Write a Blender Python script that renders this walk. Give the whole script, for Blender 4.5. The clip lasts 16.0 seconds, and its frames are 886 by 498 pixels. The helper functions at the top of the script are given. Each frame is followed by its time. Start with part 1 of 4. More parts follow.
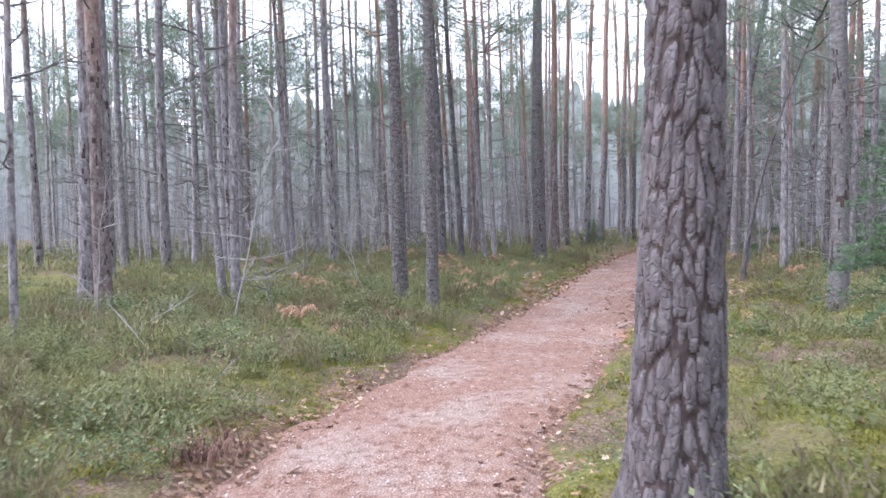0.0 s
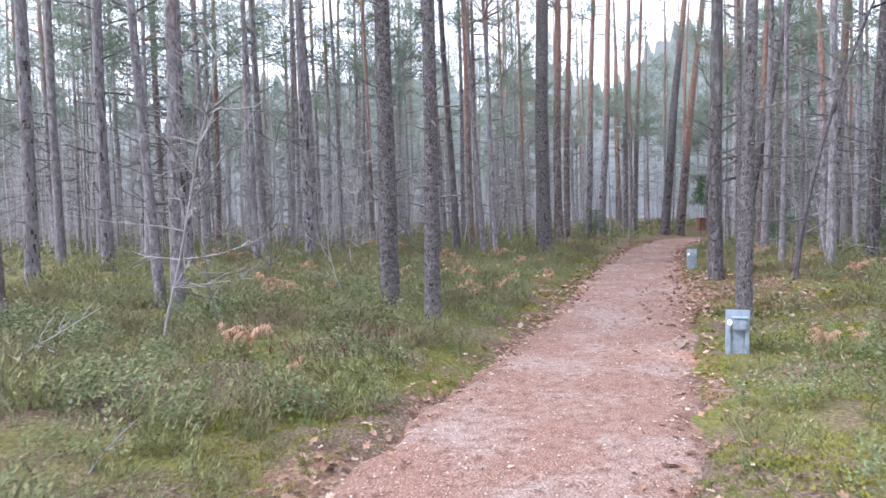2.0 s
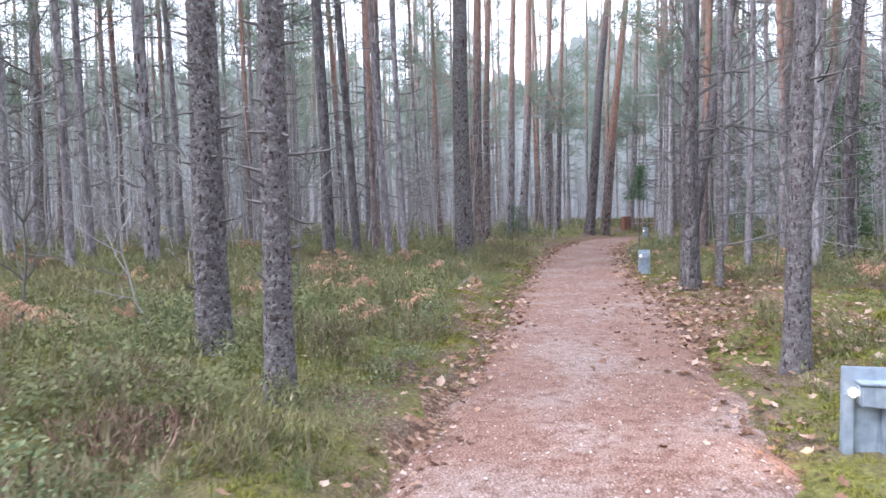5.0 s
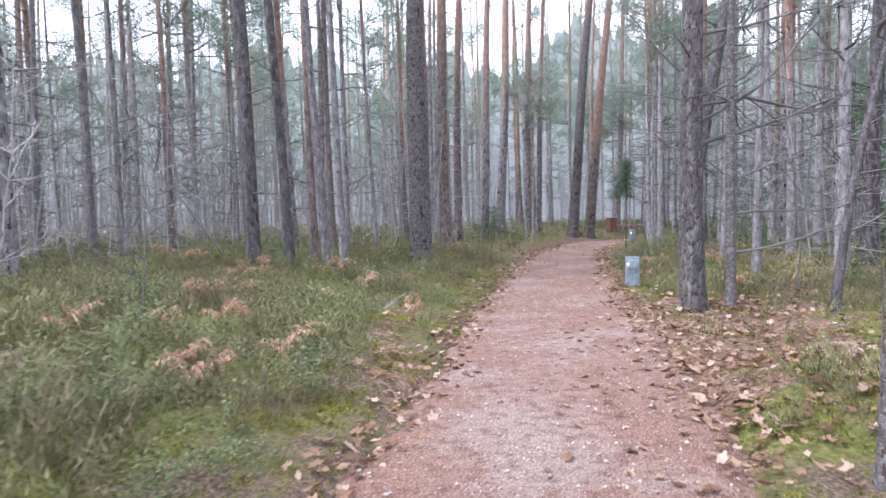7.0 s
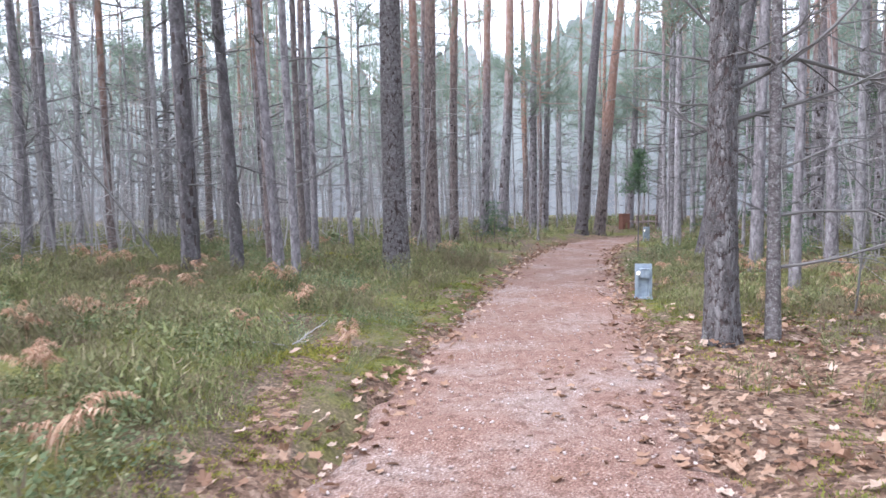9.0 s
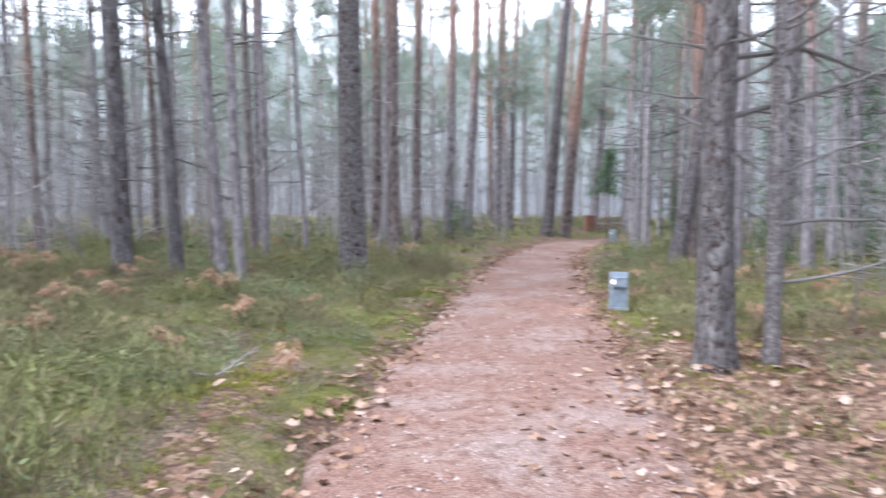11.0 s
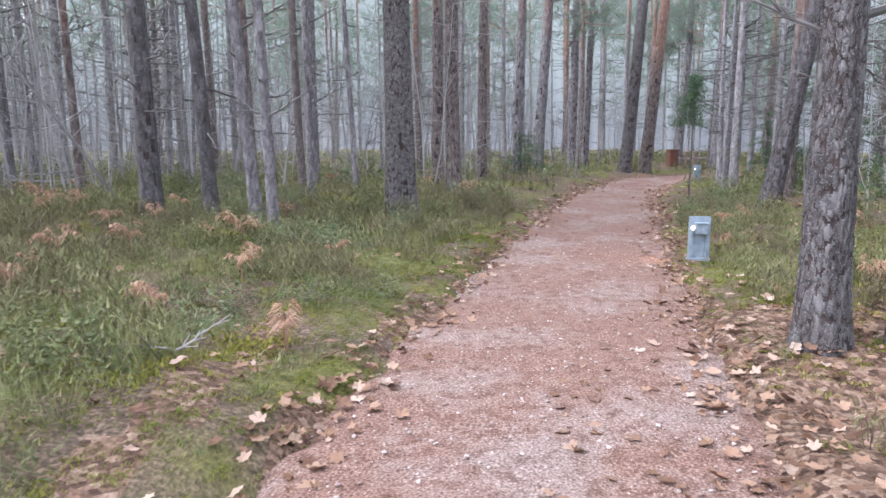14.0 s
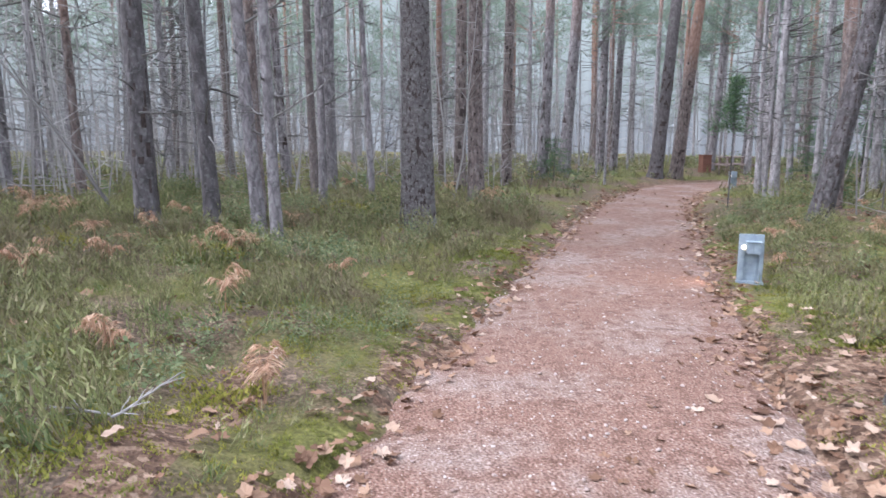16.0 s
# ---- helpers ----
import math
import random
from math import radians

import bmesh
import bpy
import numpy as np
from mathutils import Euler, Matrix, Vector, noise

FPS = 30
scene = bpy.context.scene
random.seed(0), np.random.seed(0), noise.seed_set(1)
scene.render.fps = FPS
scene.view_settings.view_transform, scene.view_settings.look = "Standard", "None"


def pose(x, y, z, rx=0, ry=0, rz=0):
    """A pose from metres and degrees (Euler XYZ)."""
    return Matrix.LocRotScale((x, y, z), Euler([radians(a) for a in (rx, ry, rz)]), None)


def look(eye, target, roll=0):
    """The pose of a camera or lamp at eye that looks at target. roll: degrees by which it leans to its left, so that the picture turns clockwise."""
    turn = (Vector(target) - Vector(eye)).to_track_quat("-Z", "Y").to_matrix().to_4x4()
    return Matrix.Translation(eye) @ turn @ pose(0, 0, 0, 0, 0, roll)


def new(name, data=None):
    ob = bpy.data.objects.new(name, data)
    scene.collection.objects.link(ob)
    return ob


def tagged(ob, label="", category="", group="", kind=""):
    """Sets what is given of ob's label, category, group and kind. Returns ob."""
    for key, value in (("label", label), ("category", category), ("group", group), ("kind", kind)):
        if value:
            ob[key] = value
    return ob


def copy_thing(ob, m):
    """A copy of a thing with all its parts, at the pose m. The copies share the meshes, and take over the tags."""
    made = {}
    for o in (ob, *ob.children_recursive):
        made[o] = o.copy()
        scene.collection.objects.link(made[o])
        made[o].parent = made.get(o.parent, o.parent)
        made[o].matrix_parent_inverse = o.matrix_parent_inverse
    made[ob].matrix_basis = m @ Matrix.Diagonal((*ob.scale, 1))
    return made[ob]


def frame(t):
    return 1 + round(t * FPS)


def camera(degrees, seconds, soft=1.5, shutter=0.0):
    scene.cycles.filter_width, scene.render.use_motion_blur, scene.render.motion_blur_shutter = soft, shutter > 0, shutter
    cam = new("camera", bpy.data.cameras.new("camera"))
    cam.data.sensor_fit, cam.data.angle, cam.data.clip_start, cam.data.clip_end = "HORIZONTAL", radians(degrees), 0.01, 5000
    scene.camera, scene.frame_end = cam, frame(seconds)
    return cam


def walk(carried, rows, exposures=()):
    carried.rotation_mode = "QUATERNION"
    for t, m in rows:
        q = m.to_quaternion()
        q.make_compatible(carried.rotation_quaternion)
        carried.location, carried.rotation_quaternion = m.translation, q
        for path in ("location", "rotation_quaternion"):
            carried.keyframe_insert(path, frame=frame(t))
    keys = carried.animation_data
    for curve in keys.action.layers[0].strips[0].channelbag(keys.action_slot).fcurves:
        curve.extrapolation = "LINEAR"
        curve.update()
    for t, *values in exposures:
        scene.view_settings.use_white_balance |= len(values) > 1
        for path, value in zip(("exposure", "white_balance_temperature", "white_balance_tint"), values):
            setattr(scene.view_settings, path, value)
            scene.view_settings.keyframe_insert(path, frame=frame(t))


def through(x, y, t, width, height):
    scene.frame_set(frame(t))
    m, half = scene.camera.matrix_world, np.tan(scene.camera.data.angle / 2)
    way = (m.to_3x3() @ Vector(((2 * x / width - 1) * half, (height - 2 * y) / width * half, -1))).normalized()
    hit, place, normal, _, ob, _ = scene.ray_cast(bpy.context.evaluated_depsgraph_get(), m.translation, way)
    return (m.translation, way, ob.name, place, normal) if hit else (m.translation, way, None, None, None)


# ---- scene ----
cam = camera(64.8, 16.0, 1.5, 0.4)
PATH = [
    (0, (0.416, 2.216, 1.829), (0.365, 4.214, 1.744), -1.0),
    (0.5, (0.305, 2.993, 1.764), (0.271, 4.991, 1.679), -1.1),
    (1, (0.146, 3.698, 1.74), (0.129, 5.696, 1.646), -1.0),
    (1.5, (0.093, 4.379, 1.721), (0.089, 6.377, 1.615), -1.0),
    (2, (0.104, 5.046, 1.762), (0.095, 7.042, 1.651), -1.0),
    (2.5, (0.15, 5.7, 1.736), (0.252, 7.694, 1.618), -1.1),
    (3, (0.191, 6.467, 1.709), (0.386, 8.454, 1.59), -1.1),
    (3.5, (0.257, 7.223, 1.63), (0.487, 9.206, 1.512), -1.0),
    (4, (0.275, 7.965, 1.604), (0.514, 9.948, 1.492), -0.9),
    (4.2, (0.301, 8.252, 1.565), (0.543, 10.234, 1.455), -1.0),
    (6.3, (1.146, 10.971, 1.481), (1.378, 12.955, 1.374), -0.8),
    (6.5, (1.282, 11.262, 1.465), (1.516, 13.246, 1.359), -1.0),
    (7, (1.596, 11.958, 1.443), (1.871, 13.936, 1.34), -1.0),
    (7.5, (1.834, 12.579, 1.447), (2.117, 14.556, 1.348), -0.8),
    (8, (2.097, 13.19, 1.421), (2.336, 15.173, 1.327), -0.5),
    (8.5, (2.356, 13.67, 1.432), (2.578, 15.655, 1.322), -0.7),
    (8.7, (2.471, 13.854, 1.458), (2.692, 15.839, 1.341), -0.7),
    (10.8, (2.746, 14.963, 1.531), (3.217, 16.902, 1.405), -0.2),
    (11, (2.727, 15.012, 1.525), (3.066, 16.979, 1.399), 0.1),
    (11.5, (2.785, 15.138, 1.493), (2.789, 17.135, 1.374), 0.4),
    (12, (2.881, 15.196, 1.468), (2.777, 17.188, 1.327), 0.5),
    (12.5, (2.977, 15.352, 1.469), (2.88, 17.335, 1.23), 0.2),
    (13, (3.043, 15.61, 1.497), (3.079, 17.587, 1.196), -0.2),
    (13.5, (3.14, 15.868, 1.518), (3.252, 17.841, 1.209), 0.1),
    (14, (3.247, 16.101, 1.513), (3.366, 18.073, 1.202), -0.1),
    (14.5, (3.297, 16.381, 1.539), (3.499, 18.346, 1.223), -0.4),
    (15, (3.255, 16.612, 1.505), (3.52, 18.569, 1.188), 0.1),
    (15.5, (3.324, 16.851, 1.5), (3.484, 18.82, 1.185), 0.3),
    (16, (3.354, 16.992, 1.553), (3.406, 18.968, 1.248), 0.3),
]
walk(cam, [(t, look(eye, target, roll)) for t, eye, target, roll in PATH],
     [(0.0, 1.56, 5800, 17), (4.2, 1.6, 5800, 17), (8.0, 1.78, 5800, 16), (11.5, 1.88, 5800, 15), (12.5, 1.88, 5800, 15), (14.0, 1.72, 5800, 15), (16.0, 1.72, 5800, 14)])

# ---- daylight: overcast sky, broad soft sun ----
world = bpy.data.worlds.new("overcast_sky")
scene.world = world
world.use_nodes = True
wn, wl = world.node_tree.nodes, world.node_tree.links
sky = wn.new("ShaderNodeTexSky")
sky.sky_type, sky.sun_disc = "NISHITA", False
sky.sun_elevation, sky.sun_rotation = radians(49), radians(-104)
sky.air_density, sky.dust_density = 1.0, 4.0
soft_sky = wn.new("ShaderNodeHueSaturation")
soft_sky.inputs["Saturation"].default_value = 0.22
wl.new(sky.outputs["Color"], soft_sky.inputs["Color"])
cloud = wn.new("ShaderNodeMix")
cloud.data_type = "RGBA"
cloud.inputs[0].default_value = 0.6
cloud.inputs[7].default_value = (7.6, 8.0, 8.6, 1)
wl.new(soft_sky.outputs["Color"], cloud.inputs[6])
wl.new(cloud.outputs[2], wn["Background"].inputs["Color"])
wn["Background"].inputs["Strength"].default_value = 0.15
sun = new("sun", bpy.data.lights.new("sun", "SUN"))
sun.data.energy, sun.data.angle, sun.data.color = 1.5, radians(30), (1.0, 0.97, 0.95)
sun.matrix_world = look((0, 0, 40), (33.7, 8.4, 0))


# ---- small tools ----
def mesh_of(name, V, F, mats, smooth=False, face_mat=None):
    """A mesh from an array of places and an array of triangles or quads."""
    V, F = np.asarray(V, dtype=np.float32), np.asarray(F, dtype=np.int32)
    me = bpy.data.meshes.new(name)
    k = F.shape[1]
    me.vertices.add(len(V))
    me.vertices.foreach_set("co", V.ravel())
    me.loops.add(F.size)
    me.loops.foreach_set("vertex_index", F.ravel())
    me.polygons.add(len(F))
    me.polygons.foreach_set("loop_start", np.arange(0, F.size, k, dtype=np.int32))
    if face_mat is not None:
        me.polygons.foreach_set("material_index", face_mat)
    me.polygons.foreach_set("use_smooth", np.full(len(F), smooth))
    for m in mats if isinstance(mats, (list, tuple)) else [mats]:
        me.materials.append(m)
    me.update(calc_edges=True)
    return me


def part(name, VF, material, parent, label="", smooth=False):
    ob = new(name, mesh_of(name, VF[0], VF[1], material, smooth))
    ob.parent = parent
    if label:
        ob["label"] = label
    return ob


def root(name, m, label, category, group=""):
    ob = new(name)
    ob.empty_display_size = 0.2
    ob.matrix_basis = m
    return tagged(ob, label, category, group)


def join(pieces):
    Vs, Fs, n = [], [], 0
    for V, F in pieces:
        Vs.append(V)
        Fs.append(np.asarray(F) + n)
        n += len(V)
    return np.concatenate(Vs), np.concatenate(Fs)


def tris(VF):
    V, F = VF
    F = np.asarray(F)
    return (V, F) if F.shape[1] == 3 else (V, np.concatenate([F[:, [0, 1, 2]], F[:, [0, 2, 3]]]))


def tube(P, R, sides=5):
    """A tapered tube of quads round a line of points."""
    P, R = np.asarray(P, float), np.asarray(R, float)
    T = np.gradient(P, axis=0)
    T /= np.linalg.norm(T, axis=1)[:, None] + 1e-9
    ref = np.array((0.0, 0.0, 1.0)) if abs(T[0, 2]) < 0.8 else np.array((1.0, 0.0, 0.0))
    A = np.cross(T, ref)
    A /= np.linalg.norm(A, axis=1)[:, None] + 1e-9
    B = np.cross(T, A)
    th = np.arange(sides) * 2 * np.pi / sides
    V = P[:, None] + R[:, None, None] * (np.cos(th)[None, :, None] * A[:, None] + np.sin(th)[None, :, None] * B[:, None])
    i, j = np.meshgrid(np.arange(len(P) - 1), np.arange(sides), indexing="ij")
    a, b = i * sides + j, i * sides + (j + 1) % sides
    F = np.stack([a, b, b + sides, a + sides], -1).reshape(-1, 4)
    return V.reshape(-1, 3), F


def box(cx, cy, cz, sx, sy, sz, bevel=0.006):
    bm = bmesh.new()
    bmesh.ops.create_cube(bm, size=1, matrix=Matrix.Translation((cx, cy, cz)) @ Matrix.Diagonal((sx, sy, sz, 1)))
    bmesh.ops.bevel(bm, geom=bm.edges[:], offset=bevel, segments=2, affect="EDGES")
    bmesh.ops.triangulate(bm, faces=bm.faces[:])
    V = np.array([v.co[:] for v in bm.verts])
    F = np.array([[v.index for v in f.verts] for f in bm.faces])
    bm.free()
    return V, F


def value_noise(x, y, size, seed):
    """Smooth noise from 0 to 1 on the plan."""
    g = np.random.default_rng(seed).random((64, 64))
    u, v = np.asarray(x) / size + 1000, np.asarray(y) / size + 1000
    i, j = np.floor(u).astype(int), np.floor(v).astype(int)
    s, t = u - i, v - j
    s, t = s * s * (3 - 2 * s), t * t * (3 - 2 * t)
    i0, i1, j0, j1 = i % 64, (i + 1) % 64, j % 64, (j + 1) % 64
    return (g[i0, j0] * (1 - s) + g[i1, j0] * s) * (1 - t) + (g[i0, j1] * (1 - s) + g[i1, j1] * s) * t


# ---- the lie of the land ----
PATH_LINE = np.array([(-0.4, -9), (-0.5, 0), (-0.45, 4), (-0.07, 8), (0.68, 10), (1.44, 12), (2.1, 14), (2.78, 16), (3.5, 18), (4.07, 20), (4.65, 22),
                      (5.28, 24), (5.95, 26), (6.6, 28), (7.3, 30), (8, 32), (8.75, 34), (9.65, 36), (10.55, 38), (11.6, 40), (12.9, 42), (15, 43.6), (20, 45.2), (32, 47)])
HALF = 1.13


def path_side(x, y):
    """Distance from the path's middle line, positive on its right."""
    x, y = np.asarray(x, float), np.asarray(y, float)
    best = np.full(x.shape, 1e9)
    for (ax, ay), (bx, by) in zip(PATH_LINE[:-1], PATH_LINE[1:]):
        vx, vy = bx - ax, by - ay
        s = np.clip(((x - ax) * vx + (y - ay) * vy) / (vx * vx + vy * vy), 0, 1)
        qx, qy = x - ax - s * vx, y - ay - s * vy
        d = np.hypot(qx, qy) * np.where(vx * (y - ay) - vy * (x - ax) < 0, 1, -1)
        best = np.where(np.abs(d) < np.abs(best), d, best)
    return best


def land(x, y):
    x, y = np.asarray(x, float), np.asarray(y, float)
    d = path_side(x, y)
    e = np.maximum(np.abs(d) - HALF, 0)
    rise = np.where(d < 0, 0.42, 0.22) * (1 - np.exp(-e / 3.0))
    rough = (value_noise(x, y, 0.85, 4) - 0.5) * 0.2 + (value_noise(x, y, 1.5, 1) - 0.5) * 0.2 + (value_noise(x, y, 0.5, 2) - 0.5) * 0.12 + (value_noise(x, y, 9, 3) - 0.5) * 0.3 * np.clip((e - 3) / 8, 0, 1)
    edge = 0.02 + 0.03 * np.clip(e / 0.3, 0, 1)
    return np.where(e > 0, rise + rough * np.clip(e / 0.5, 0, 1) + edge * np.clip(e / 0.12, 0, 1) - 0.05 * (1 - np.clip(e / 0.12, 0, 1)), -0.05)


# ---- materials ----
def material(name, rough=0.9, metal=0.0):
    m = bpy.data.materials.new(name)
    m.use_nodes = True
    b = m.node_tree.nodes["Principled BSDF"]
    b.inputs["Roughness"].default_value, b.inputs["Metallic"].default_value = rough, metal
    b.inputs["Specular IOR Level"].default_value = 0.25
    return m, m.node_tree.nodes, m.node_tree.links, b


def ramp(n, stops):
    r = n.new("ShaderNodeValToRGB")
    while len(r.color_ramp.elements) < len(stops):
        r.color_ramp.elements.new(0.5)
    for e, (p, c) in zip(r.color_ramp.elements, stops):
        e.position, e.color = p, (*c, 1)
    return r


def noise_tex(n, l, coord, scale, detail=4.0, stretch=(1, 1, 1)):
    mp = n.new("ShaderNodeMapping")
    mp.inputs["Scale"].default_value = stretch
    l.new(coord, mp.inputs["Vector"])
    t = n.new("ShaderNodeTexNoise")
    t.inputs["Scale"].default_value, t.inputs["Detail"].default_value = scale, detail
    l.new(mp.outputs[0], t.inputs["Vector"])
    return t.outputs["Fac"]


def mixed(n, l, fac, a, b, how="MIX"):
    m = n.new("ShaderNodeMix")
    m.data_type, m.blend_type = "RGBA", how
    for s, v in ((m.inputs[0], fac), (m.inputs[6], a), (m.inputs[7], b)):
        if isinstance(v, (int, float)):
            s.default_value = v
        elif isinstance(v, tuple):
            s.default_value = (*v, 1)
        else:
            l.new(v, s)
    return m.outputs[2]


def maths(n, l, op, a, b=0.0):
    m = n.new("ShaderNodeMath")
    m.operation = op
    for s, v in zip(m.inputs, (a, b)):
        if isinstance(v, (int, float)):
            s.default_value = v
        else:
            l.new(v, s)
    return m.outputs[0]


def bump(n, l, b, height, strength, dist):
    bp = n.new("ShaderNodeBump")
    bp.inputs["Strength"].default_value, bp.inputs["Distance"].default_value = strength, dist
    l.new(height, bp.inputs["Height"])
    l.new(bp.outputs[0], b.inputs["Normal"])


def bark_material(name, grey, brown, orange_from, lichen=0.3, cell=9.0, zs=0.3, spot=22.0, cut=0.4):
    """Pine bark: grey-brown plates below, flaking orange bark higher up, grey lichen."""
    m, n, l, b = material(name, 0.92)
    tc = n.new("ShaderNodeTexCoord").outputs["Object"]
    rnd = n.new("ShaderNodeObjectInfo").outputs["Random"]
    grain = noise_tex(n, l, tc, 14, 6, (1, 1, zs * 1.3))
    big = noise_tex(n, l, tc, 2.2, 3, (1, 1, 0.5))
    base = ramp(n, [(0.3, tuple(c * 0.55 for c in brown)), (0.5, brown), (0.68, grey)])
    l.new(grain, base.inputs[0])
    vor = n.new("ShaderNodeTexVoronoi")
    vor.feature = "DISTANCE_TO_EDGE"
    vor.inputs["Scale"].default_value = cell
    mp = n.new("ShaderNodeMapping")
    mp.inputs["Scale"].default_value = (1, 1, zs)
    warp = n.new("ShaderNodeVectorMath")
    warp.operation = "MULTIPLY_ADD"
    wob = n.new("ShaderNodeTexNoise")
    wob.inputs["Scale"].default_value = 9.0
    l.new(tc, wob.inputs["Vector"])
    l.new(wob.outputs["Color"], warp.inputs[0])
    warp.inputs[1].default_value = (0.12, 0.12, 0.12)
    l.new(tc, warp.inputs[2])
    l.new(warp.outputs[0], mp.inputs["Vector"])
    l.new(mp.outputs[0], vor.inputs["Vector"])
    crack = ramp(n, [(0.0, (0, 0, 0)), (0.12, (1, 1, 1))])
    l.new(vor.outputs["Distance"], crack.inputs[0])
    col = mixed(n, l, cut, base.outputs[0], crack.outputs[0], "MULTIPLY")
    spots = ramp(n, [(0.56, (0, 0, 0)), (0.66, (1, 1, 1))])
    l.new(noise_tex(n, l, tc, spot, 5), spots.inputs[0])
    col = mixed(n, l, maths(n, l, "MULTIPLY", spots.outputs[0], lichen), col, (0.4, 0.42, 0.4))
    sep = n.new("ShaderNodeSeparateXYZ")
    l.new(tc, sep.inputs[0])
    start = maths(n, l, "ADD", maths(n, l, "MULTIPLY", rnd, 5.0), orange_from)
    up = maths(n, l, "SUBTRACT", maths(n, l, "ADD", sep.outputs[2], maths(n, l, "MULTIPLY", big, 2.5)), start)
    up = maths(n, l, "MULTIPLY", up, 0.4)
    clampd = n.new("ShaderNodeClamp")
    l.new(up, clampd.inputs[0])
    flake = ramp(n, [(0.35, (0.23, 0.125, 0.09)), (0.55, (0.33, 0.185, 0.13)), (0.7, (0.3, 0.235, 0.205))])
    l.new(grain, flake.inputs[0])
    col = mixed(n, l, maths(n, l, "MULTIPLY", clampd.outputs[0], 0.75), col, flake.outputs[0])
    l.new(mixed(n, l, maths(n, l, "MULTIPLY", rnd, 0.35), col, (0.13, 0.122, 0.125)), b.inputs["Base Color"])
    hgt = maths(n, l, "ADD", maths(n, l, "MULTIPLY", crack.outputs[0], 0.7), maths(n, l, "MULTIPLY", grain, 0.6))
    bump(n, l, b, hgt, 0.8, 0.012)
    return m


def leafy(name, stops, patch=None, rough=0.7, through=0.25, patch_scale=0.7):
    """Small leaves, needles or blades: colour by piece and by patch of ground."""
    m, n, l, b = material(name, rough)
    isl = n.new("ShaderNodeNewGeometry").outputs["Random Per Island"]
    r = ramp(n, stops)
    l.new(isl, r.inputs[0])
    col = r.outputs[0]
    if patch:
        tc = n.new("ShaderNodeTexCoord").outputs["Object"]
        f = ramp(n, [(0.45, (0, 0, 0)), (0.62, (1, 1, 1))])
        l.new(noise_tex(n, l, tc, patch_scale, 3), f.inputs[0])
        col = mixed(n, l, maths(n, l, "MULTIPLY", f.outputs[0], 0.7), col, patch)
    l.new(col, b.inputs["Base Color"])
    if through:
        tr = n.new("ShaderNodeBsdfTranslucent")
        l.new(col, tr.inputs["Color"])
        ms = n.new("ShaderNodeMixShader")
        ms.inputs[0].default_value = through
        l.new(b.outputs[0], ms.inputs[1])
        l.new(tr.outputs[0], ms.inputs[2])
        l.new(ms.outputs[0], n["Material Output"].inputs["Surface"])
    return m


BARK_OLD = bark_material("old_pine_bark", (0.158, 0.14, 0.147), (0.11, 0.094, 0.097), 9.0, 0.12, 24.0, 0.35, 30.0, 0.15)
BARK_GREY = bark_material("lichened_pine_bark", (0.225, 0.21, 0.213), (0.14, 0.122, 0.121), 7.0, 0.4, 30.0, 1.1, 45.0)
BARK_ROUGH = bark_material("rough_pine_bark", (0.215, 0.204, 0.203), (0.09, 0.077, 0.075), 9.0, 0.4, 20.0, 0.2, 85.0, 0.6)
BARK_RED = bark_material("orange_pine_bark", (0.26, 0.215, 0.205), (0.165, 0.125, 0.115), 3.0, 0.25, 12.0)
BARK_MID = bark_material("pine_bark", (0.33, 0.31, 0.32), (0.205, 0.182, 0.19), 4.5, 0.3, 12.0)
# lighter copy of the pine bark for far trees: haze put into the colour
BARK_FAR = bark_material("haze_paled_pine_bark", (0.43, 0.41, 0.422), (0.3, 0.276, 0.286), 5.0, 0.3, 12.0)
BARK_DARK = bark_material("dark_pine_bark", (0.165, 0.15, 0.158), (0.09, 0.078, 0.08), 9.0, 0.2, 10.0)
DEAD = leafy("dead_grey_twigs", [(0, (0.085, 0.078, 0.077)), (0.7, (0.145, 0.135, 0.13)), (1, (0.24, 0.228, 0.222))], None, 0.9, 0)
PALE_TWIG = leafy("pale_bare_twigs", [(0, (0.18, 0.166, 0.164)), (1, (0.37, 0.352, 0.345))], None, 0.9, 0)
NEEDLES = leafy("pine_needles", [(0, (0.13, 0.175, 0.13)), (0.5, (0.17, 0.22, 0.165)), (1, (0.23, 0.275, 0.205))], None, 0.6, 0.6)
SPRUCE = leafy("spruce_needles", [(0, (0.05, 0.09, 0.05)), (0.6, (0.075, 0.135, 0.065)), (1, (0.13, 0.2, 0.09))], None, 0.6, 0.25)
BERRY = leafy("bilberry_leaves", [(0, (0.07, 0.095, 0.047)), (0.45, (0.12, 0.157, 0.07)), (0.85, (0.195, 0.225, 0.115)), (1, (0.33, 0.305, 0.18))], (0.15, 0.15, 0.06), 0.65, 0.3)
HEATH = leafy("heather_sprigs", [(0, (0.12, 0.09, 0.062)), (0.35, (0.16, 0.17, 0.072)), (0.8, (0.235, 0.26, 0.105)), (1, (0.36, 0.315, 0.19))], (0.15, 0.115, 0.08), 0.85, 0.25, 0.5)
GRASS = leafy("forest_grass", [(0, (0.085, 0.12, 0.045)), (0.5, (0.13, 0.17, 0.065)), (0.85, (0.2, 0.22, 0.1)), (1, (0.36, 0.31, 0.19))], (0.11, 0.135, 0.05), 0.7, 0.35)
MOSS = leafy("yellow_green_moss", [(0, (0.13, 0.135, 0.025)), (0.5, (0.215, 0.205, 0.038)), (1, (0.29, 0.265, 0.06))], (0.1, 0.13, 0.035), 0.9, 0.3, 0.6)
